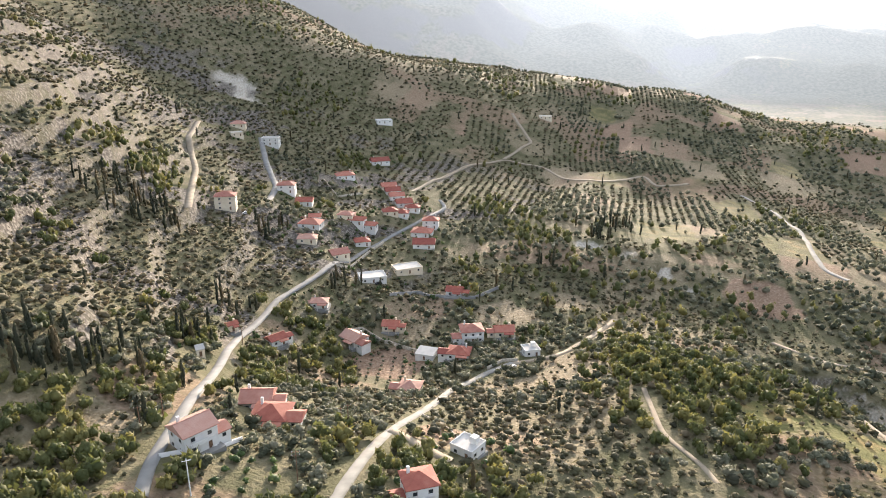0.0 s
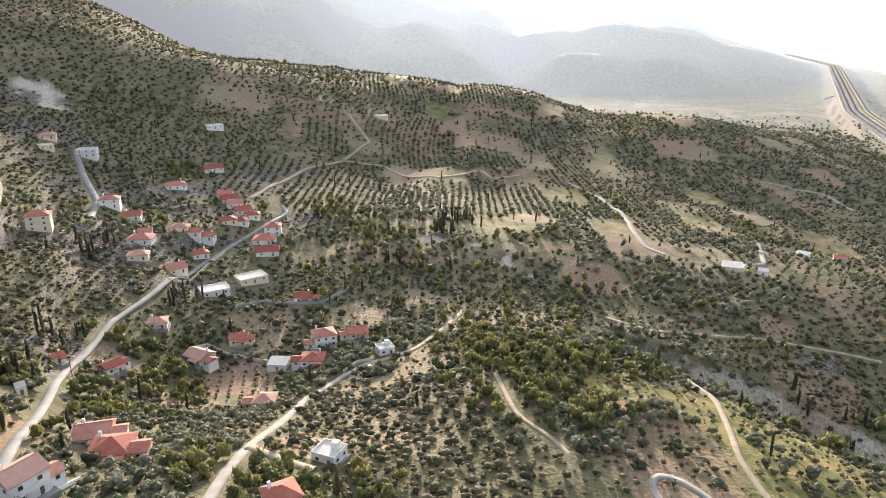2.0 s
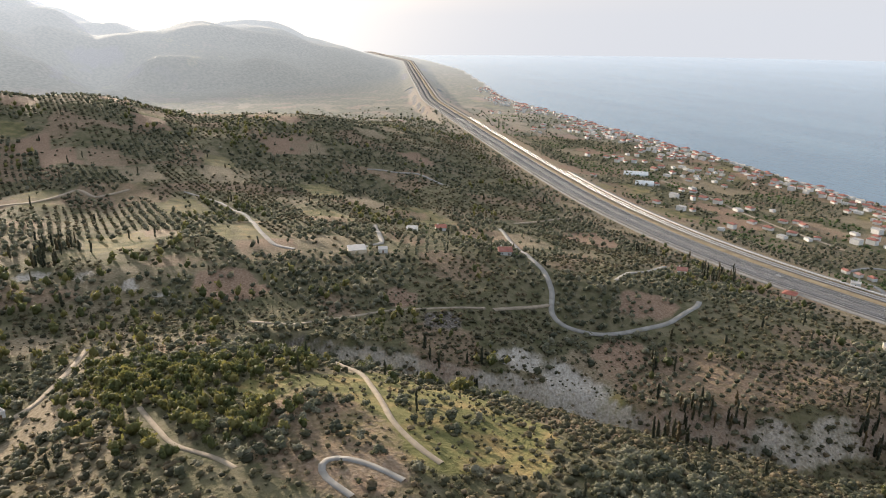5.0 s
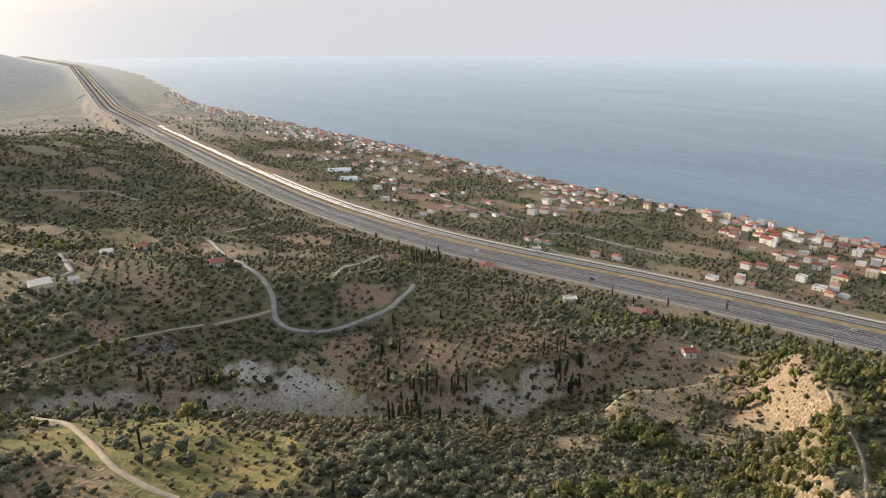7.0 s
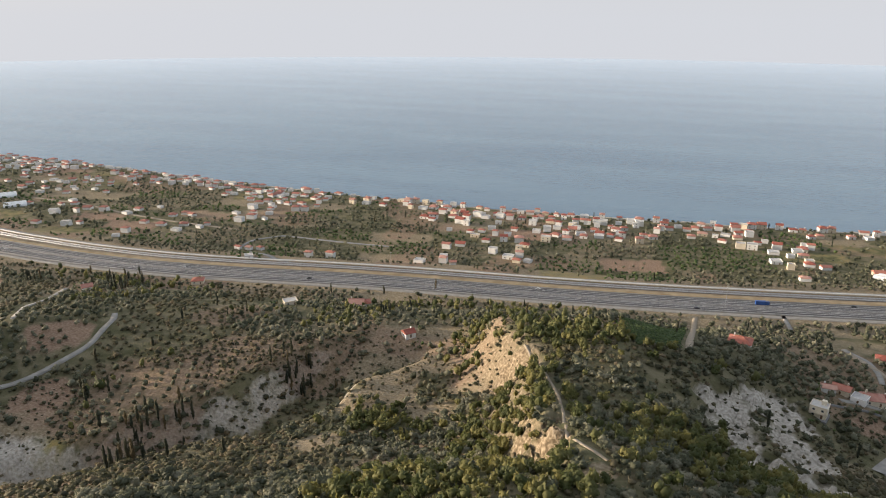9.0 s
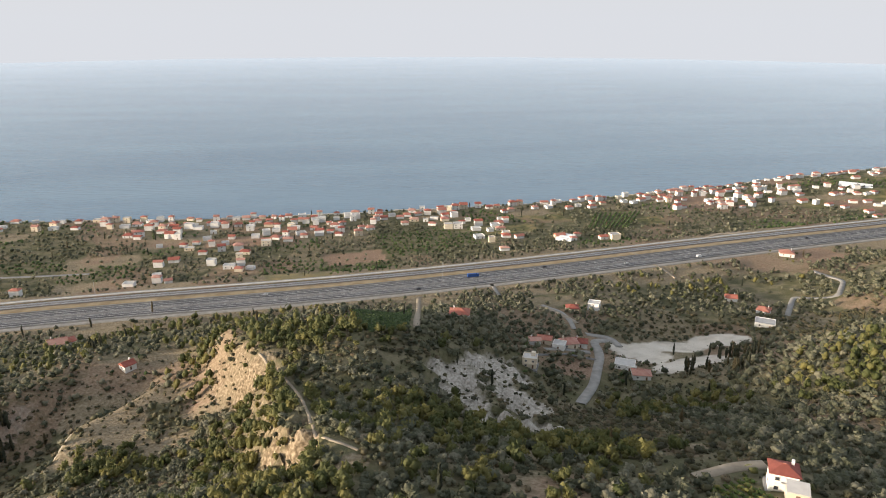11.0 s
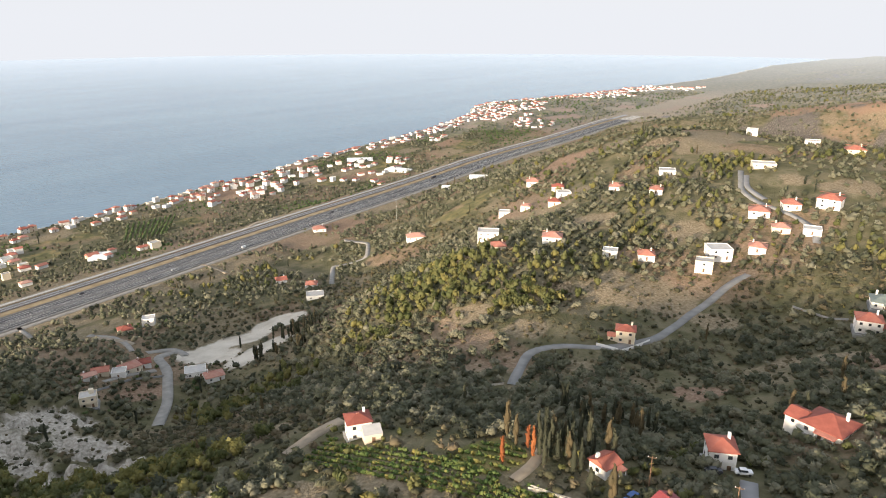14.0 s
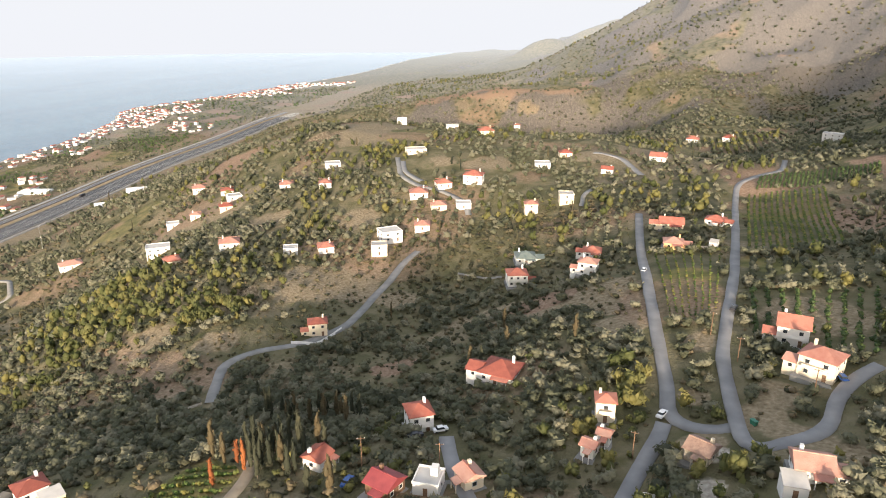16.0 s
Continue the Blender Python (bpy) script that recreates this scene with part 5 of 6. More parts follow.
# ---- houses along the shore ----
def shore_houses():
    rnd = random.Random(11)
    spots, far, made = [], [], []

    def free(x, y, gap):
        return all((x - p) ** 2 + (y - q) ** 2 > gap * gap for p, q in spots)

    def add(x, y, big=1.0):
        if not free(x, y, 11):
            return
        spots.append((x, y))
        w = rnd.uniform(6.5, 11) * big
        kind = rnd.choices(("hip", "hipw", "flat", "gable"), (4, 3, 4, 2))[0]
        made.append(1) if -420 < x < 620 else None
        if not -420 < x < 620 or len(made) > 250:
            far.append((x, y, w, kind))
            return
        slope = (coast_line(np.array([x + 20.0])) - coast_line(np.array([x - 20.0])))[0] / 40
        house(x, y, math.degrees(math.atan(slope)) + rnd.gauss(0, 6), w, w * rnd.uniform(0.65, 0.9), rnd.choices((1, 2), (7, 4))[0], kind, "houses along the shore", 1 if abs(x) < 500 and y > 0 and rnd.random() < 0.4 else 0)

    for x in np.arange(-2300, 1450, 11.5):
        c = float(coast_line(np.array([x]))[0])
        if rnd.random() < 0.88:
            add(x + rnd.uniform(-3, 3), c - rnd.uniform(16, 28))
        if rnd.random() < 0.6 * (1 if vnoise(x, 0, 160, 51) > 0.45 else 0.3):
            add(x + rnd.uniform(-5, 5), c - rnd.uniform(38, 70))
    for _ in range(4200):
        x = rnd.uniform(-2000, 1500)
        c, r = float(coast_line(np.array([x]))[0]), float(route_line(np.array([x]))[0])
        f = rnd.random() ** (1.9 if x > -430 else 3.2)
        y = c - 45 - f * (c - r - 125)
        if float(vnoise(x, y, 105, 52)) > 0.5 + 0.12 * f and len(spots) < 900:
            add(x, y)
    for _ in range(900):
        x = rnd.uniform(1250, 2350)
        c = float(coast_line(np.array([x]))[0])
        y = c - 14 - rnd.random() ** 1.6 * 230
        if float(vnoise(x, y, 130, 53)) > 0.4 and len(spots) < 1200:
            add(x, y, 1.3)
    return spots, far


SHORE, FAR_HOUSES = shore_houses()


def far_houses():
    """The houses too far off to tell one from the other: walls and roofs of all of them in two meshes."""
    rnd = random.Random(4)
    walls, tiles, slabs = bmesh.new(), bmesh.new(), bmesh.new()
    for x, y, w, kind in FAR_HOUSES:
        z, d, h, turn = ground_z(x, y), w * rnd.uniform(0.6, 0.85), rnd.choice((3.0, 3.2, 3.2, 5.8)), rnd.uniform(-0.3, 0.5)
        m = pose(x, y, z, 0, 0, math.degrees(turn))
        box(walls, x, y, z - 1, w, d, h + 1, turn)
        if kind == "flat":
            box(slabs, x, y, z + h + 0.004, w - 0.4, d - 0.4, 0.3, turn)
            continue
        bm = roof_shape(bmesh.new(), w, d, h + 0.2, d * 0.25, 0.5, "gable" if kind == "gable" else "hip")
        bm.transform(m)
        me = bpy.data.meshes.new("roof")
        bm.to_mesh(me)
        bm.free()
        tiles.from_mesh(me)
        bpy.data.meshes.remove(me)
    for bm, material, label in ((walls, "wall_white", "white walls of the far seaside houses"), (tiles, "roof_pale", "terracotta roofs of the far seaside houses"), (slabs, "roof_grey", "flat grey roofs of the far seaside houses")):
        bmesh.ops.recalc_face_normals(bm, faces=bm.faces)
        tagged(part("far_houses", bm, material, None), label, "houses", kind="stuff")


far_houses()


# ---- planting ----
def ico():
    p = (1 + 5 ** 0.5) / 2
    v = np.array([(-1, p, 0), (1, p, 0), (-1, -p, 0), (1, -p, 0), (0, -1, p), (0, 1, p), (0, -1, -p), (0, 1, -p), (p, 0, -1), (p, 0, 1), (-p, 0, -1), (-p, 0, 1)], float)
    f = np.array([(0, 11, 5), (0, 5, 1), (0, 1, 7), (0, 7, 10), (0, 10, 11), (1, 5, 9), (5, 11, 4), (11, 10, 2), (10, 7, 6), (7, 1, 8), (3, 9, 4), (3, 4, 2), (3, 2, 6), (3, 6, 8), (3, 8, 9), (4, 9, 5), (2, 4, 11), (6, 2, 10), (8, 6, 7), (9, 8, 1)])
    return v / np.linalg.norm(v[0]), f


ICO_V, ICO_F = ico()


def crown(rs, lobes, leaves, spread, lobe, leaf, squash=0.8, column=False):
    """A crown about 1 m wide from 0 upwards: ragged lobes with loose leaf clumps standing out of them."""
    vs, fs, n = [], [], 0
    centres = []
    for i in range(lobes):
        if column:
            h = (i + 0.5) / lobes
            c = np.array([rs.normal(0, 0.07), rs.normal(0, 0.07), h * 2.8 + 0.1])
            r = lobe * (0.55 + 1.0 * math.sin(math.pi * min(1, h * 0.82 + 0.16))) * np.array([1, 1, 1.9])
        else:
            a = rs.uniform(0, 2 * np.pi)
            q = spread * math.sqrt(rs.uniform(0, 1)) if i else 0
            c = np.array([math.cos(a) * q, math.sin(a) * q, 0.42 + rs.uniform(-0.16, 0.26) * squash])
            r = lobe * rs.uniform(0.75, 1.15) * np.array([1, 1, squash])
        centres.append((c, r))
        v = ICO_V @ np.linalg.qr(rs.normal(size=(3, 3)))[0]
        v = v * rs.uniform(0.72, 1.22, (12, 1)) * r + c
        vs.append(v), fs.append(ICO_F + n)
        n += 12
    for i in range(leaves):
        c, r = centres[rs.randint(len(centres))]
        d = rs.normal(size=3)
        d /= np.linalg.norm(d)
        d[2] = abs(d[2]) if rs.rand() < 0.7 else d[2]
        o = c + d * r * rs.uniform(0.85, 1.2)
        t = rs.normal(size=(3, 3)) * leaf
        vs.append(o + t), fs.append(np.array([[0, 1, 2]]) + n)
        n += 3
    return np.concatenate(vs), np.concatenate(fs)


RS = np.random.RandomState(3)
SHAPES = {
    ("round", 0): [crown(RS, 6, 66, 0.33, 0.23, 0.085) for _ in range(6)],
    ("round", 1): [crown(RS, 2, 14, 0.22, 0.33, 0.13) for _ in range(6)],
    ("round", 2): [crown(RS, 1, 4, 0.1, 0.5, 0.2) for _ in range(6)],
    ("column", 0): [crown(RS, 8, 90, 0, 0.2, 0.1, column=True) for _ in range(4)],
    ("column", 1): [crown(RS, 4, 26, 0, 0.25, 0.15, column=True) for _ in range(4)],
    ("column", 2): [crown(RS, 2, 0, 0, 0.33, 0.1, column=True) for _ in range(4)],
}


def mass(name, shape, lod, pts, material, label, category="plants"):
    """Many crowns in one mesh: pts holds x, y, width, height for each."""
    if not len(pts):
        return
    pts = np.asarray(pts, float)
    rs = np.random.RandomState(len(pts))
    z = relief(pts[:, 0], pts[:, 1])
    pick = rs.randint(len(SHAPES[shape, lod]), size=len(pts))
    V, F, T, n = [], [], [], 0
    for k, (bv, bf) in enumerate(SHAPES[shape, lod]):
        s = pick == k
        m = int(s.sum())
        if not m:
            continue
        a = rs.uniform(0, 2 * np.pi, m)
        ca, sa = np.cos(a)[:, None], np.sin(a)[:, None]
        w, h = pts[s, 2][:, None], pts[s, 3][:, None]
        x = (bv[None, :, 0] * ca - bv[None, :, 1] * sa) * w + pts[s, 0][:, None]
        y = (bv[None, :, 0] * sa + bv[None, :, 1] * ca) * w * rs.uniform(0.8, 1.2, (m, 1)) + pts[s, 1][:, None]
        zz = bv[None, :, 2] * h / (3.0 if shape == "column" else 0.9) + z[s][:, None] - 0.15 * h * (shape != "column")
        V.append(np.stack([x, y, zz], -1).reshape(-1, 3))
        F.append((bf[None] + (np.arange(m) * len(bv))[:, None, None] + n).reshape(-1, 3))
        T.append(np.repeat(rs.uniform(0, 1, m), len(bv)))
        n += m * len(bv)
    me = fill(bpy.data.meshes.new(name), np.concatenate(V), np.concatenate(F))
    me.attributes.new("tint", "FLOAT", "POINT").data.foreach_set("value", np.concatenate(T).astype(np.float32))
    me.materials.append(M[material])
    tagged(new(name, me), label, category, kind="stuff")


TREE_MESH = {}


def tree_meshes(shape, material, k):
    key = (shape, material, k)
    if key not in TREE_MESH:
        bv, bf = SHAPES[shape, 0][k]
        v = bv.copy()
        v[:, 2] = v[:, 2] / (3.0 if shape == "column" else 0.9) * 0.92 + 0.1
        me = fill(bpy.data.meshes.new("crown"), v, bf)
        me.attributes.new("tint", "FLOAT", "POINT").data.foreach_set("value", np.full(len(v), (k * 0.37 + 0.2) % 1, np.float32))
        me.materials.append(M[material])
        bm = bmesh.new()
        bmesh.ops.create_cone(bm, cap_ends=True, segments=6, radius1=0.055, radius2=0.025, depth=0.6, matrix=Matrix.Translation((0, 0, 0.2)))
        for a in (0.4, 2.5, 4.4):
            bmesh.ops.create_cone(bm, segments=5, radius1=0.025, radius2=0.008, depth=0.4, matrix=Matrix.Translation((0.1 * math.cos(a), 0.1 * math.sin(a), 0.42)) @ Euler((0.6 * -math.sin(a), 0.6 * math.cos(a), 0)).to_matrix().to_4x4())
        tr = bpy.data.meshes.new("trunk")
        bm.to_mesh(tr)
        bm.free()
        tr.materials.append(M["bark"])
        TREE_MESH[key] = (me, tr)
    return TREE_MESH[key]


def tree(name, x, y, w, h, shape, material, label, category, group, rs):
    me, tr = tree_meshes(shape, material, rs.randint(len(SHAPES[shape, 0])))
    ob = new(name)
    ob.matrix_basis = pose(x, y, ground_z(x, y) - 0.1, 0, 0, rs.uniform(0, 360)) @ Matrix.Diagonal((w, w, h, 1))
    tagged(ob, label, category, group)
    for nm, d in (("crown", me), ("trunk", tr)):
        new(nm, d).parent = ob
    return ob


def blocked(x, y):
    """True where roads, houses and the motorway leave no room for plants."""
    bad = np.zeros(len(x), bool)
    for kind, width, pts in ROAD_LINES:
        p = np.array(pts, float)
        for a, b in zip(p[:-1], p[1:]):
            ab = b - a
            t = np.clip(((x - a[0]) * ab[0] + (y - a[1]) * ab[1]) / max(ab @ ab, 1e-6), 0, 1)
            bad |= np.hypot(x - a[0] - t * ab[0], y - a[1] - t * ab[1]) < width / 2 + 2.0
    for s in HOUSE_SPOTS:
        bad |= np.hypot(x - s[0], y - s[1]) < s[3] * 0.62 + 2.5
    for p, q in SHORE:
        bad |= np.hypot(x - p, (y - q + 5) * 0.75) < 9.5
    off = y - route_line(x)
    bad |= (off > -20) & (off < 56)
    bad |= coast_line(x) - y < 14
    return bad


def scatter(spacing, r0, r1, seed):
    """Jittered points in the ring from r0 to r1 round the middle of the slope, in the sector of the valley and the coast."""
    rs = np.random.RandomState(seed)
    n = int(2 * r1 / spacing) + 1
    g = (np.arange(n) - n / 2) * spacing
    x, y = [q.ravel() for q in np.meshgrid(g, g)]
    x, y = x + rs.uniform(-0.42, 0.42, x.size) * spacing, y + rs.uniform(-0.42, 0.42, x.size) * spacing
    r, yaw = np.hypot(x, y), np.degrees(np.arctan2(-x, y))
    keep = (r >= r0) & (r < r1) & (yaw > -111) & (yaw < 152) & (y < coast_line(x) - 12) & ((r < 1410) | ((yaw < 92) & (rs.uniform(0, 1, r.size) < np.where(yaw > 45, step(2000, 1400, r), 1))))
    return x[keep], y[keep], rs


def openness(x, y):
    """How bare the patches leave the ground, 0 to 1."""
    o = np.zeros_like(x)
    for kind, k in (("dry", 0.85), ("meadow", 0.9), ("clay", 0.96), ("sand", 1), ("gravel", 1), ("soil", 0.72), ("ochre", 0.72), ("rock", 0.3)):
        o = np.maximum(o, k * patch_mask(x, y, kind))
    steep = np.hypot(height(x + 4, y) - height(x - 4, y), height(x, y + 4) - height(x, y - 4)) / 8
    o = np.maximum(o, 0.4 * step(850, 1200, x) * step(0.15, 0.35, steep))
    for A, B, C, D, *_ in ROWS:
        inside = np.ones(len(x), bool)
        q = [A, B, C, D]
        turn = np.sign(sum(q[i][0] * q[(i + 1) % 4][1] - q[(i + 1) % 4][0] * q[i][1] for i in range(4)))
        for a, b in zip(q, q[1:] + q[:1]):
            inside &= turn * ((b[0] - a[0]) * (y - a[1]) - (b[1] - a[1]) * (x - a[0])) > -2
        o = np.where(inside, 1.0, o)
    return o


GROVES = {"olive": ("round", "olive", "grey-green olive trees on the dry slope"), "scrub": ("round", "scrub", "low brown-green scrub on the dry slope"), "pine": ("round", "pine", "yellow-green pines on the slope"), "citrus": ("round", "citrus", "dark green fruit trees on the coastal plain")}


def pine_zone(x, y):
    z = np.zeros_like(x)
    for px, py, n in PINE_CLUMPS:
        z = np.maximum(z, np.exp(-((x - px) ** 2 + (y - py) ** 2) / (2 * (5 + 2.2 * math.sqrt(n) * (1 + math.hypot(px, py) / 900)) ** 2)) * 1.2)
    return z


for lod, spacing, r0, r1 in ((0, 4.6, 85, 330), (1, 5.7, 330, 820), (2, 7.6, 820, 1420), (2, 12.0, 1420, 2400)):
    x, y, rs = scatter(spacing, r0, r1, 60 + int(r1))
    slope_n = 0.62 * vnoise(x, y, 38, 61) + 0.38 * vnoise(x, y, 12, 62)
    plain = step(-5, 30, y - route_line(x))
    cover = np.maximum(step(0.16, 0.4, slope_n + 0.1 * plain - 0.06 * step(60, 160, x) * (1 - plain) + 0.12 * step(-500, -800, x) * step(300, 100, y) + 0.26 * south_west_slope(x, y) + 0.14 * step(-480, -420, x) * step(-90, -130, x) * step(70, 130, y) * step(440, 380, y)), np.minimum(pine_zone(x, y) * 1.3, 1)) * (1 - openness(x, y))
    keep = (rs.uniform(0, 1, x.size) < np.where(openness(x, y) > 0.98, 0, np.maximum(cover * (0.94 - 0.06 * plain), 0.05))) & ~blocked(x, y)
    number, across, farmed = plots(x, y)
    keep &= (farmed < 0.5) | (rs.uniform(0, 1, x.size) < np.where(number < 0.18, 0.08, np.where(number < 0.28, 0.45, 1.0)))
    in_rows = np.where((farmed > 0.5) & (number > 0.5), np.round(across / 6.6) * 6.6 - across, 0) * 0.88
    x, y = x - math.sin(PLOT_TURN) * in_rows, y + math.cos(PLOT_TURN) * in_rows
    keep &= ~blocked(x, y)
    x, y, plain, number = x[keep], y[keep], plain[keep], number[keep]
    u = rs.uniform(0, 1, x.size)
    pz = pine_zone(x, y) + 0.25 * step(0.62, 0.8, vnoise(x, y, 70, 63)) * (1 - plain)
    wild = vnoise(x, y, 60, 64) + 0.35 * step(-140, -220, y) - 0.2 * step(-60, 160, x) + 0.25 * step(-480, -420, x) * step(-90, -130, x) * step(70, 130, y) * step(440, 380, y)
    kind = np.where(u < pz, 1, np.where(plain > 0.5, np.where(number > 0.74, 3, 0), np.where(wild > 0.55 + 0.25 * (u - 0.5), 2, 0)))
    size = (1 - 0.16 * plain) * rs.uniform(0.62, 1.3, x.size) * (1 if lod < 2 else (spacing / 7.6) ** 0.45)
    for k, key in enumerate(("olive", "pine", "scrub", "citrus")):
        s = kind == k
        wid = {"olive": 5.0, "pine": 5.2, "scrub": 4.2, "citrus": 4.6}[key] * size[s]
        hei = wid * {"olive": 0.85, "pine": 1.25, "scrub": 0.6, "citrus": 0.8}[key]
        pts = np.stack([x[s], y[s], wid, hei], -1)
        if lod == 0 and key in ("olive", "pine"):
            order = np.argsort(np.hypot(pts[:, 0], pts[:, 1]))
            pts = pts[order]
            cut = 280 if key == "olive" else 160
            for px, py, w, h in pts[:cut]:
                if key == "olive":
                    tree("olive_tree", px, py, w, h, "round", "olive", "grey-green olive tree with a ragged rounded crown", "olive tree", "olive trees on the slope", rs)
                else:
                    tree("pine_tree", px, py, w, h, "round", "pine", "yellow-green pine tree with a clumped crown", "pine tree", "pines on the slope", rs)
            pts = pts[cut:]
        mass({"olive": "olive_grove", "pine": "pine_wood", "scrub": "scrub", "citrus": "orchard"}[key], GROVES[key][0], max(lod, 1) if key == "scrub" else lod, pts, GROVES[key][1], GROVES[key][2])

# low bushes and tussocks between the trees
x, y, rs = scatter(3.6, 85, 420, 91)
keep = (rs.uniform(0, 1, x.size) < 0.75 - 0.25 * patch_mask(x, y, "clay") - 0.28 * patch_mask(x, y, "dry") - 0.4 * patch_mask(x, y, "sand")) & (openness(x, y) < 0.98) & ~blocked(x, y)
x, y = x[keep], y[keep]
w = rs.uniform(0.8, 2.8, x.size)
mass("bushes", "round", 2, np.stack([x, y, w, w * 0.7], -1), "scrub", "small dry bushes and tussocks between the trees")

# shrubs and fruit trees in the gardens
garden = []
for s in HOUSE_SPOTS:
    for _ in range(rs.randint(5, 11)):
        a, q = rs.uniform(0, 2 * np.pi), s[3] * 0.72 + rs.uniform(2.0, 8.0)
        w = rs.uniform(1.4, 4.0)
        garden.append((s[0] + math.cos(a) * q, s[1] + math.sin(a) * q, w, w * rs.uniform(0.7, 1.1)))
garden = np.array(garden)
onroad = np.zeros(len(garden), bool)
for kind, width, pts in ROAD_LINES:
    p = np.array(pts, float)
    for a, b in zip(p[:-1], p[1:]):
        t = np.clip(((garden[:, :2] - a) @ (b - a)) / max((b - a) @ (b - a), 1e-6), 0, 1)
        onroad |= np.linalg.norm(garden[:, :2] - a - t[:, None] * (b - a), axis=1) < width / 2 + 1.2
for s in HOUSE_SPOTS:
    onroad |= np.hypot(garden[:, 0] - s[0], garden[:, 1] - s[1]) < s[3] * 0.62 + 0.8
garden = garden[~onroad]
mass("garden_shrubs", "round", 1, garden[: len(garden) // 2], "citrus", "bright green garden shrubs and fruit trees round the houses")
mass("garden_shrubs", "round", 1, garden[len(garden) // 2:], "pine", "yellow-green garden trees round the houses")

# cypresses
rs = np.random.RandomState(17)
cyp = []
for px, py, n in CYPRESS_CLUMPS:
    r = 1.5 + 1.6 * math.sqrt(n) * (1 + math.hypot(px, py) / 500)
    for _ in range(n):
        cyp.append((px + rs.normal(0, r * 0.6), py + rs.normal(0, r * 0.6), rs.uniform(1.8, 2.8), rs.uniform(7.5, 12)))
x, y, _ = scatter(24, 120, 1000, 92)
keep = (rs.uniform(0, 1, x.size) < 0.1) & ~blocked(x, y)
cyp += [(p, q, rs.uniform(1.6, 2.4), rs.uniform(6, 10)) for p, q in zip(x[keep], y[keep])]
cyp.sort(key=lambda c: c[0] ** 2 + c[1] ** 2)
for px, py, w, h in cyp[:200]:
    tree("cypress_tree", px, py, w, h, "column", "cypress", "tall narrow dark green cypress tree", "cypress", "cypresses on the slope", rs)
for px, py, h in ((118, 88, 9), (111, 92, 8), (121, 92, 7)):
    tree("cypress_tree", px, py, 2.0, h, "column", "rust", "dead cypress with rust-orange dry foliage", "cypress", "cypresses on the slope", rs)
mass("cypress_wood", "column", 1, cyp[200:], "cypress", "dark green cypresses standing in groups")

# vines and young trees in rows
for A, B, C, D, row, gap, size, leaf, look_of in ROWS:
    A, B, C, D = [np.array(q, float) for q in (A, B, C, D)]
    nu = max(2, int((np.linalg.norm(B - A) + np.linalg.norm(C - D)) / 2 / row))
    nv = max(2, int((np.linalg.norm(D - A) + np.linalg.norm(C - B)) / 2 / gap))
    u, v = [q.ravel() for q in np.meshgrid((np.arange(nu) + 0.5) / nu, (np.arange(nv) + 0.5) / nv, indexing="ij")]
    p = (A[None] * (1 - u)[:, None] + B[None] * u[:, None]) * (1 - v)[:, None] + (D[None] * (1 - u)[:, None] + C[None] * u[:, None]) * v[:, None]
    p += rs.normal(0, 0.07 * size + 0.05, p.shape)
    w = size * rs.uniform(0.75, 1.2, len(p))
    keep = (rs.uniform(0, 1, len(p)) < 0.93) & ~blocked(p[:, 0], p[:, 1])
    mass("vineyard" if leaf == "vine" else "orchard", "round", 1 if size > 1.9 else 2, np.column_stack([p, w, w * 0.85])[keep], leaf, f"{look_of} {'vineyard' if leaf == 'vine' else 'orchard'} planted in straight rows", "vineyard" if leaf == "vine" else "orchard")


# ---- poles, vehicles, walls ----
def pole(x, y, h, material, label, arms=1):
    ob = tagged(new("utility_pole"), label, "pole", "poles along the roads")
    ob.matrix_basis = pose(x, y, ground_z(x, y) - 0.2, 0, 0, math.degrees(math.atan2(y, x)))
    bm = bmesh.new()
    bmesh.ops.create_cone(bm, cap_ends=True, segments=8, radius1=0.17, radius2=0.1, depth=h, matrix=Matrix.Translation((0, 0, h / 2)))
    part("mast", bm, material, ob)
    for k in range(arms):
        arm = part("crossarm", box(bmesh.new(), 0, 0, h - 0.6 - 0.9 * k, 0.12, 2.0, 0.12), material, ob)
        for dy in (-0.85, 0, 0.85):
            bm = bmesh.new()
            bmesh.ops.create_cone(bm, cap_ends=True, segments=6, radius1=0.07, radius2=0.05, depth=0.25, matrix=Matrix.Translation((0, dy, h - 0.36 - 0.9 * k)))
            part("insulator", bm, "plastic", arm)
    return ob


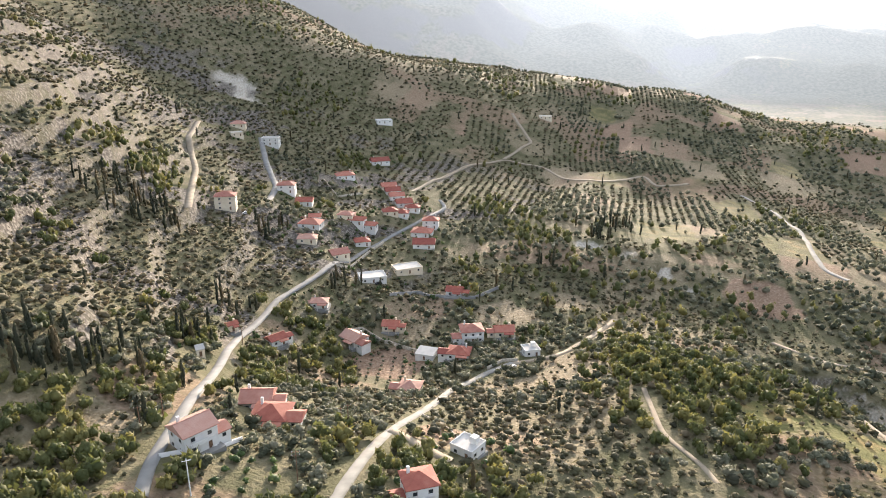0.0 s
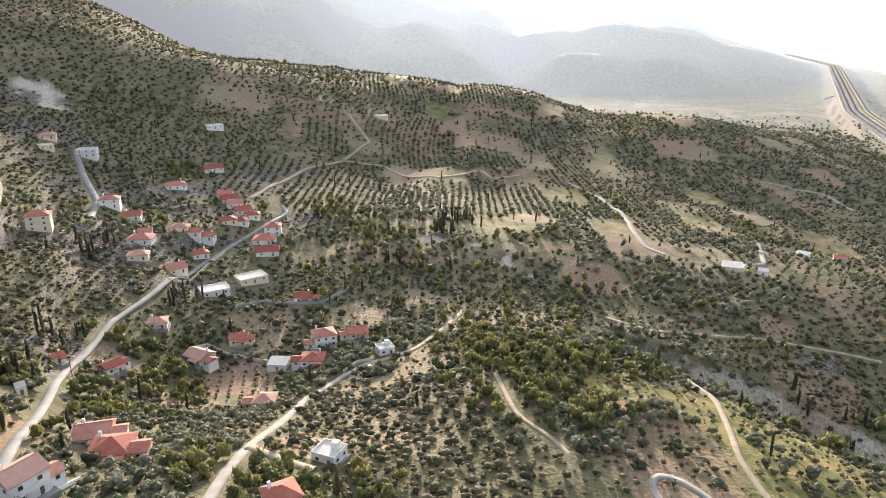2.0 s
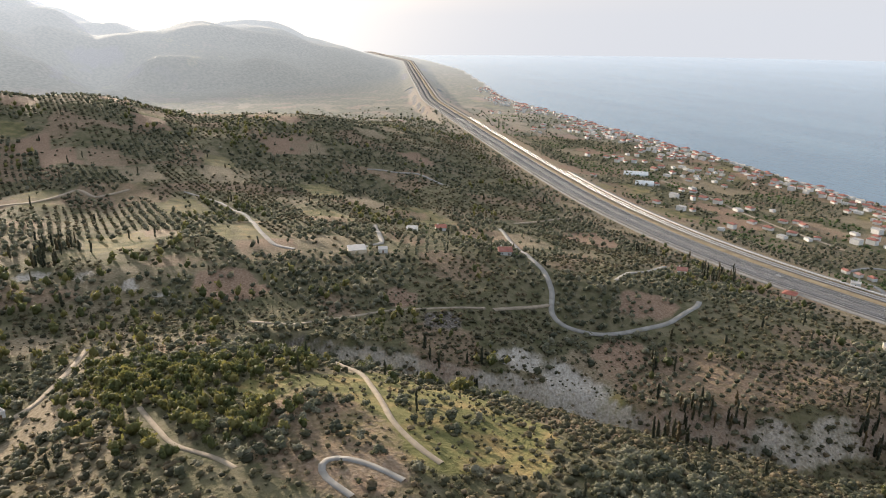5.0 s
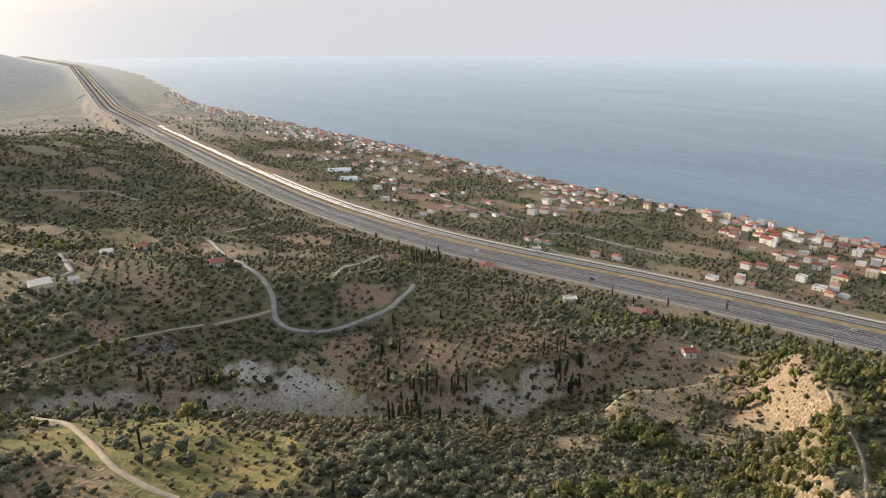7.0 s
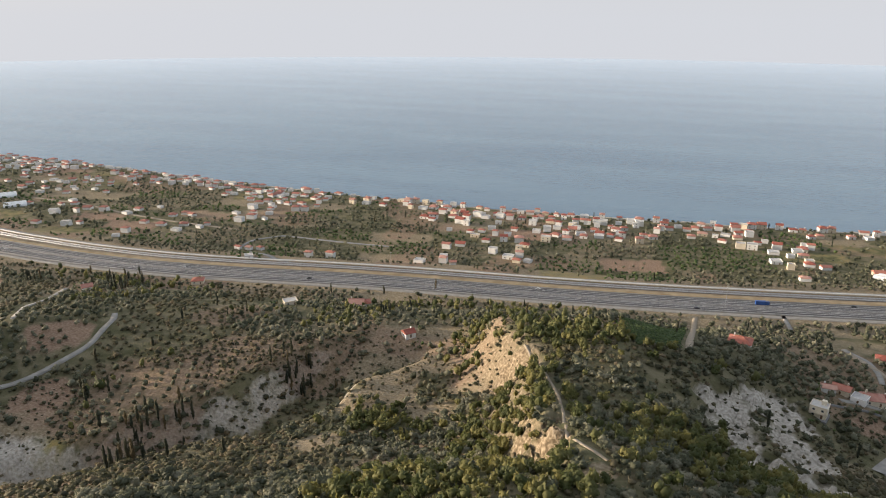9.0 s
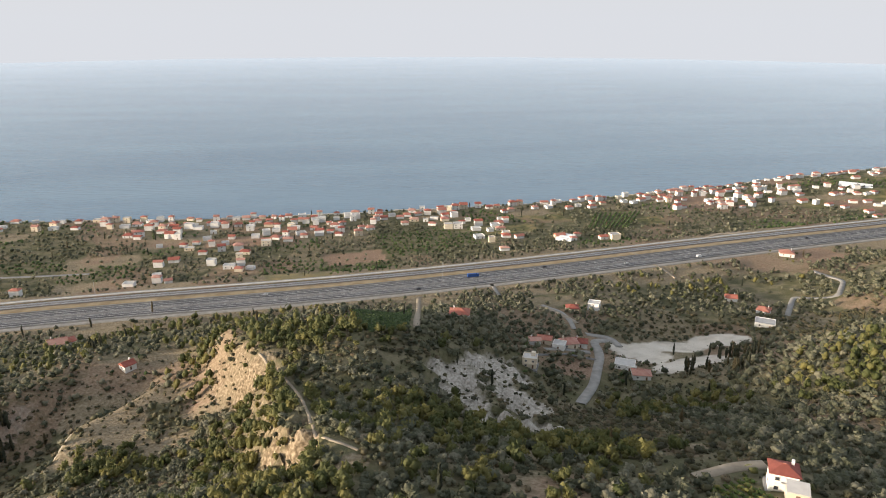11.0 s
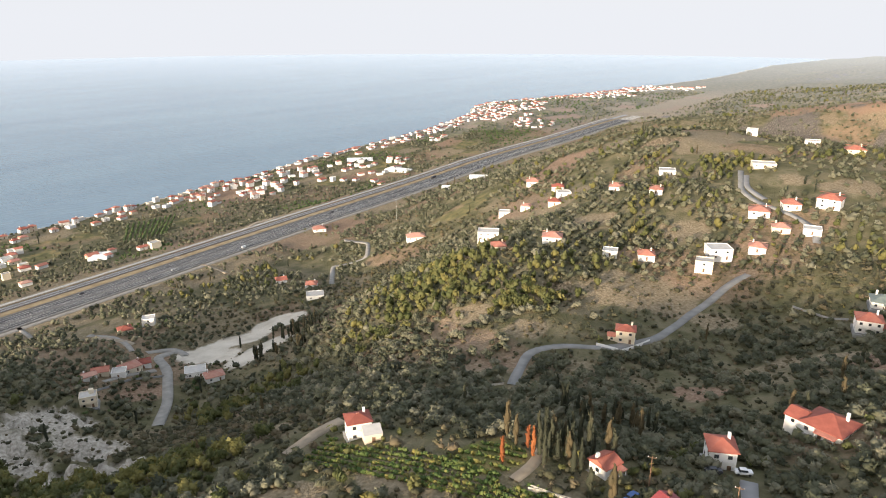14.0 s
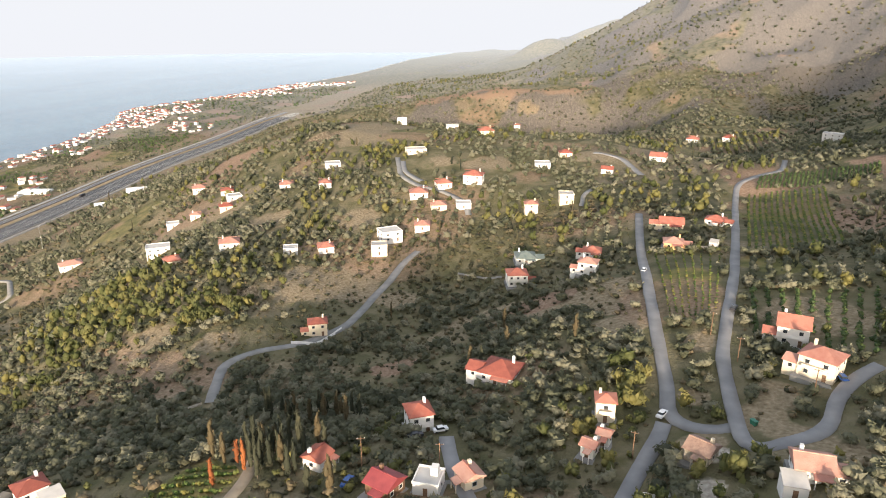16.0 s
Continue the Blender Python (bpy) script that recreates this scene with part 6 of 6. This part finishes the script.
def vehicle(x, y, yaw, paint, kind="car", z=None):
    lx, wy, hz = {"car": (4.2, 1.75, 1.45), "lorry": (11.5, 2.5, 3.4), "van": (5.4, 2.0, 2.1)}[kind]
    ob = tagged(new(kind), {"car_white": "white", "car_blue": "blue", "car_dark": "dark grey"}[paint] + {"car": " compact car parked on the road", "lorry": " long lorry on the motorway", "van": " delivery van on the road"}[kind], kind)
    ob.matrix_basis = pose(x, y, ground_z(x, y) + 0.5 if z is None else z, 0, 0, yaw)
    bm = box(bmesh.new(), 0, 0, 0.3, lx, wy, hz * (0.5 if kind == "car" else 0.25))
    bmesh.ops.bevel(bm, geom=bm.edges[:], offset=0.12, segments=2, affect="EDGES")
    part("body", bm, paint, ob)
    if kind == "car":
        bm = box(bmesh.new(), -0.15, 0, 0.95, lx * 0.55, wy * 0.88, 0.55)
        top = [v for v in bm.verts if v.co.z > 1.2]
        for v in top:
            v.co.x *= 0.72
            v.co.y *= 0.85
        part("cabin", bm, "glass", ob)
        part("roof", box(bmesh.new(), -0.11, 0, 1.48, lx * 0.4, wy * 0.74, 0.05), paint, ob)
    else:
        part("cargo_box", box(bmesh.new(), -lx * 0.12, 0, 1.0, lx * 0.74, wy, hz - 0.9), paint, ob)
        cab = part("cab", box(bmesh.new(), lx * 0.4, 0, 0.9, lx * 0.16, wy * 0.95, hz * 0.62), paint, ob)
        part("windscreen", box(bmesh.new(), lx * 0.482, 0, 1.9, 0.05, wy * 0.8, 0.8), "glass", cab)
    for dx in ((-0.32, 0.32) if kind == "car" else (-0.36, -0.24, 0.36)):
        for dy in (-0.5, 0.5):
            bm = bmesh.new()
            bmesh.ops.create_cone(bm, cap_ends=True, segments=12, radius1=0.32, radius2=0.32, depth=0.22, matrix=Matrix.Translation((dx * lx, dy * (wy - 0.1), 0.32)) @ Euler((math.pi / 2, 0, 0)).to_matrix().to_4x4())
            part("wheel", bm, "tyre", ob)
    return ob


def wheelie_bin(x, y, yaw):
    ob = tagged(new("waste_container"), "green plastic waste container beside the road junction", "waste container")
    ob.matrix_basis = pose(x, y, ground_z(x, y) + 0.2, 0, 0, yaw)
    bm = box(bmesh.new(), 0, 0, 0.15, 1.7, 1.1, 1.1)
    for v in bm.verts:
        if v.co.z < 0.5:
            v.co.x, v.co.y = v.co.x * 0.85, v.co.y * 0.8
    part("body", bm, "bin_green", ob)
    part("lid", box(bmesh.new(), 0, 0, 1.26, 1.8, 1.2, 0.12), "bin_green", ob)
    for dx in (-0.6, 0.6):
        part("wheel", box(bmesh.new(), dx, 0.3, 0, 0.1, 0.2, 0.2), "tyre", ob)


def on_route(x, off, paint, kind):
    y = float(route_line(np.array([x]))[0])
    slope = float(route_line(np.array([x + 5.0]))[0] - route_line(np.array([x - 5.0]))[0]) / 10
    vehicle(x - off * slope, y + off, math.degrees(math.atan(slope)), paint, kind, 20.03 + 3 * float(step(600, 1500, abs(x))))


for x, off, paint, kind in ((96, 13.5, "car_blue", "lorry"), (700, 17, "car_dark", "lorry"), (-92, 17, "car_white", "car"), (-300, 2, "car_dark", "car"), (40, -3, "car_dark", "car"), (-430, 13, "car_white", "car"), (250, 2, "car_white", "car"), (480, 13.5, "car_dark", "car"), (330, -2.6, "car_white", "van"), (-640, 2, "car_white", "car"), (170, 17, "car_dark", "car")):
    on_route(x, off, paint, kind)
pole(-99.2, -101.5, 10, 'plastic', 'tall pale pole beside a white house', 1)
pole(-114.0, -83.0, 11, 'wood', 'brown wooden pole with crossarms', 2)
pole(-156.7, -94.1, 9, 'wood', 'brown wooden pole with crossarms', 1)
pole(-197.9, -145.1, 9, 'wood', 'brown wooden pole with crossarms', 1)
pole(-124.9, -133.7, 8, 'wood', 'brown wooden pole with crossarms', 1)
pole(-115.0, -131.7, 8, 'wood', 'brown wooden pole with crossarms', 1)
pole(-215.7, -179.6, 8, 'wood', 'brown wooden pole with crossarms', 1)
pole(127.1, 61.4, 9, 'wood', 'brown wooden pole with crossarms', 1)
pole(131.1, 43.1, 8, 'wood', 'brown wooden pole with crossarms', 1)
pole(145.9, -0.1, 8, 'wood', 'brown wooden pole with crossarms', 1)
pole(194.5, -26.0, 8, 'wood', 'brown wooden pole with crossarms', 1)
pole(178.3, -43.0, 8, 'wood', 'brown wooden pole with crossarms', 1)
pole(210.9, -19.4, 8, 'wood', 'brown wooden pole with crossarms', 1)
pole(63.2, 583.3, 22, 'steel', 'tall steel lattice-coloured pylon beside the motorway', 3)
pole(-242.8, 591.7, 14, 'steel', 'grey steel lamp mast beside the railway', 1)
pole(478.1, 558.2, 24, 'steel', 'tall steel pylon on the plain', 3)
pole(-155.6, -95.8, 8, 'wood', 'brown wooden pole with crossarms', 1)
vehicle(-267.5, -74.4, 166, 'car_white', 'car')
vehicle(-339.3, -178.3, 128, 'car_dark', 'car')
vehicle(119.3, 61.5, -3, 'car_blue', 'car')
vehicle(184.8, -50.4, 15, 'car_blue', 'car')
vehicle(230.0, -27.1, -17, 'car_dark', 'car')
vehicle(276.5, 3.1, -9, 'car_white', 'car')
vehicle(146.6, 54.9, -49, 'car_dark', 'car')
vehicle(152.6, 49.9, -52, 'car_white', 'car')
vehicle(-346.7, -275.9, 129, 'car_white', 'car')
vehicle(166.4, -6.3, -22, 'car_white', 'car')
wheelie_bin(162.3, -27.5, 40)


def wall_line(pts, h, thick, material, label):
    """A garden wall along a line, following the ground."""
    p = np.array(pts, float)
    seg = np.concatenate([[0], np.cumsum(np.hypot(*np.diff(p, axis=0).T))])
    s = np.linspace(0, seg[-1], max(3, int(seg[-1] / 3)))
    q = np.stack([np.interp(s, seg, p[:, 0]), np.interp(s, seg, p[:, 1])], -1)
    d = np.gradient(q, axis=0)
    nn = np.stack([-d[:, 1], d[:, 0]], -1) / np.maximum(np.hypot(*d.T), 1e-6)[:, None] * thick / 2
    z = relief(q[:, 0], q[:, 1])
    v = np.concatenate([np.column_stack([q - nn, z - 0.8]), np.column_stack([q - nn, z + h]), np.column_stack([q + nn, z + h]), np.column_stack([q + nn, z - 0.8])])
    me = fill(bpy.data.meshes.new("garden_wall"), v, grid_faces(4, len(q))[:, ::-1])
    me.materials.append(M[material])
    return tagged(new("garden_wall", me), label, "wall")


for line, h, material, label in WALLS:
    wall_line(line, h, 0.35, material, label)


def greenhouse(x, y, yaw, w, d):
    ob = tagged(new("greenhouse"), "long white film-covered greenhouse on the plain", "greenhouse")
    ob.matrix_basis = pose(x, y, ground_z(x, y), 0, 0, yaw)
    n = max(2, int(d / 8))
    for i in range(n):
        bm = bmesh.new()
        bmesh.ops.create_cone(bm, cap_ends=True, segments=14, radius1=1, radius2=1, depth=w, matrix=Matrix.Translation((0, (i - n / 2 + 0.5) * 8, 0.6)) @ Matrix.Diagonal((1, 4.0, 3.0, 1)) @ Euler((0, math.pi / 2, 0)).to_matrix().to_4x4())
        part("tunnel", bm, "plastic", ob)
    return ob


for spot in GREENHOUSES:
    greenhouse(*spot)
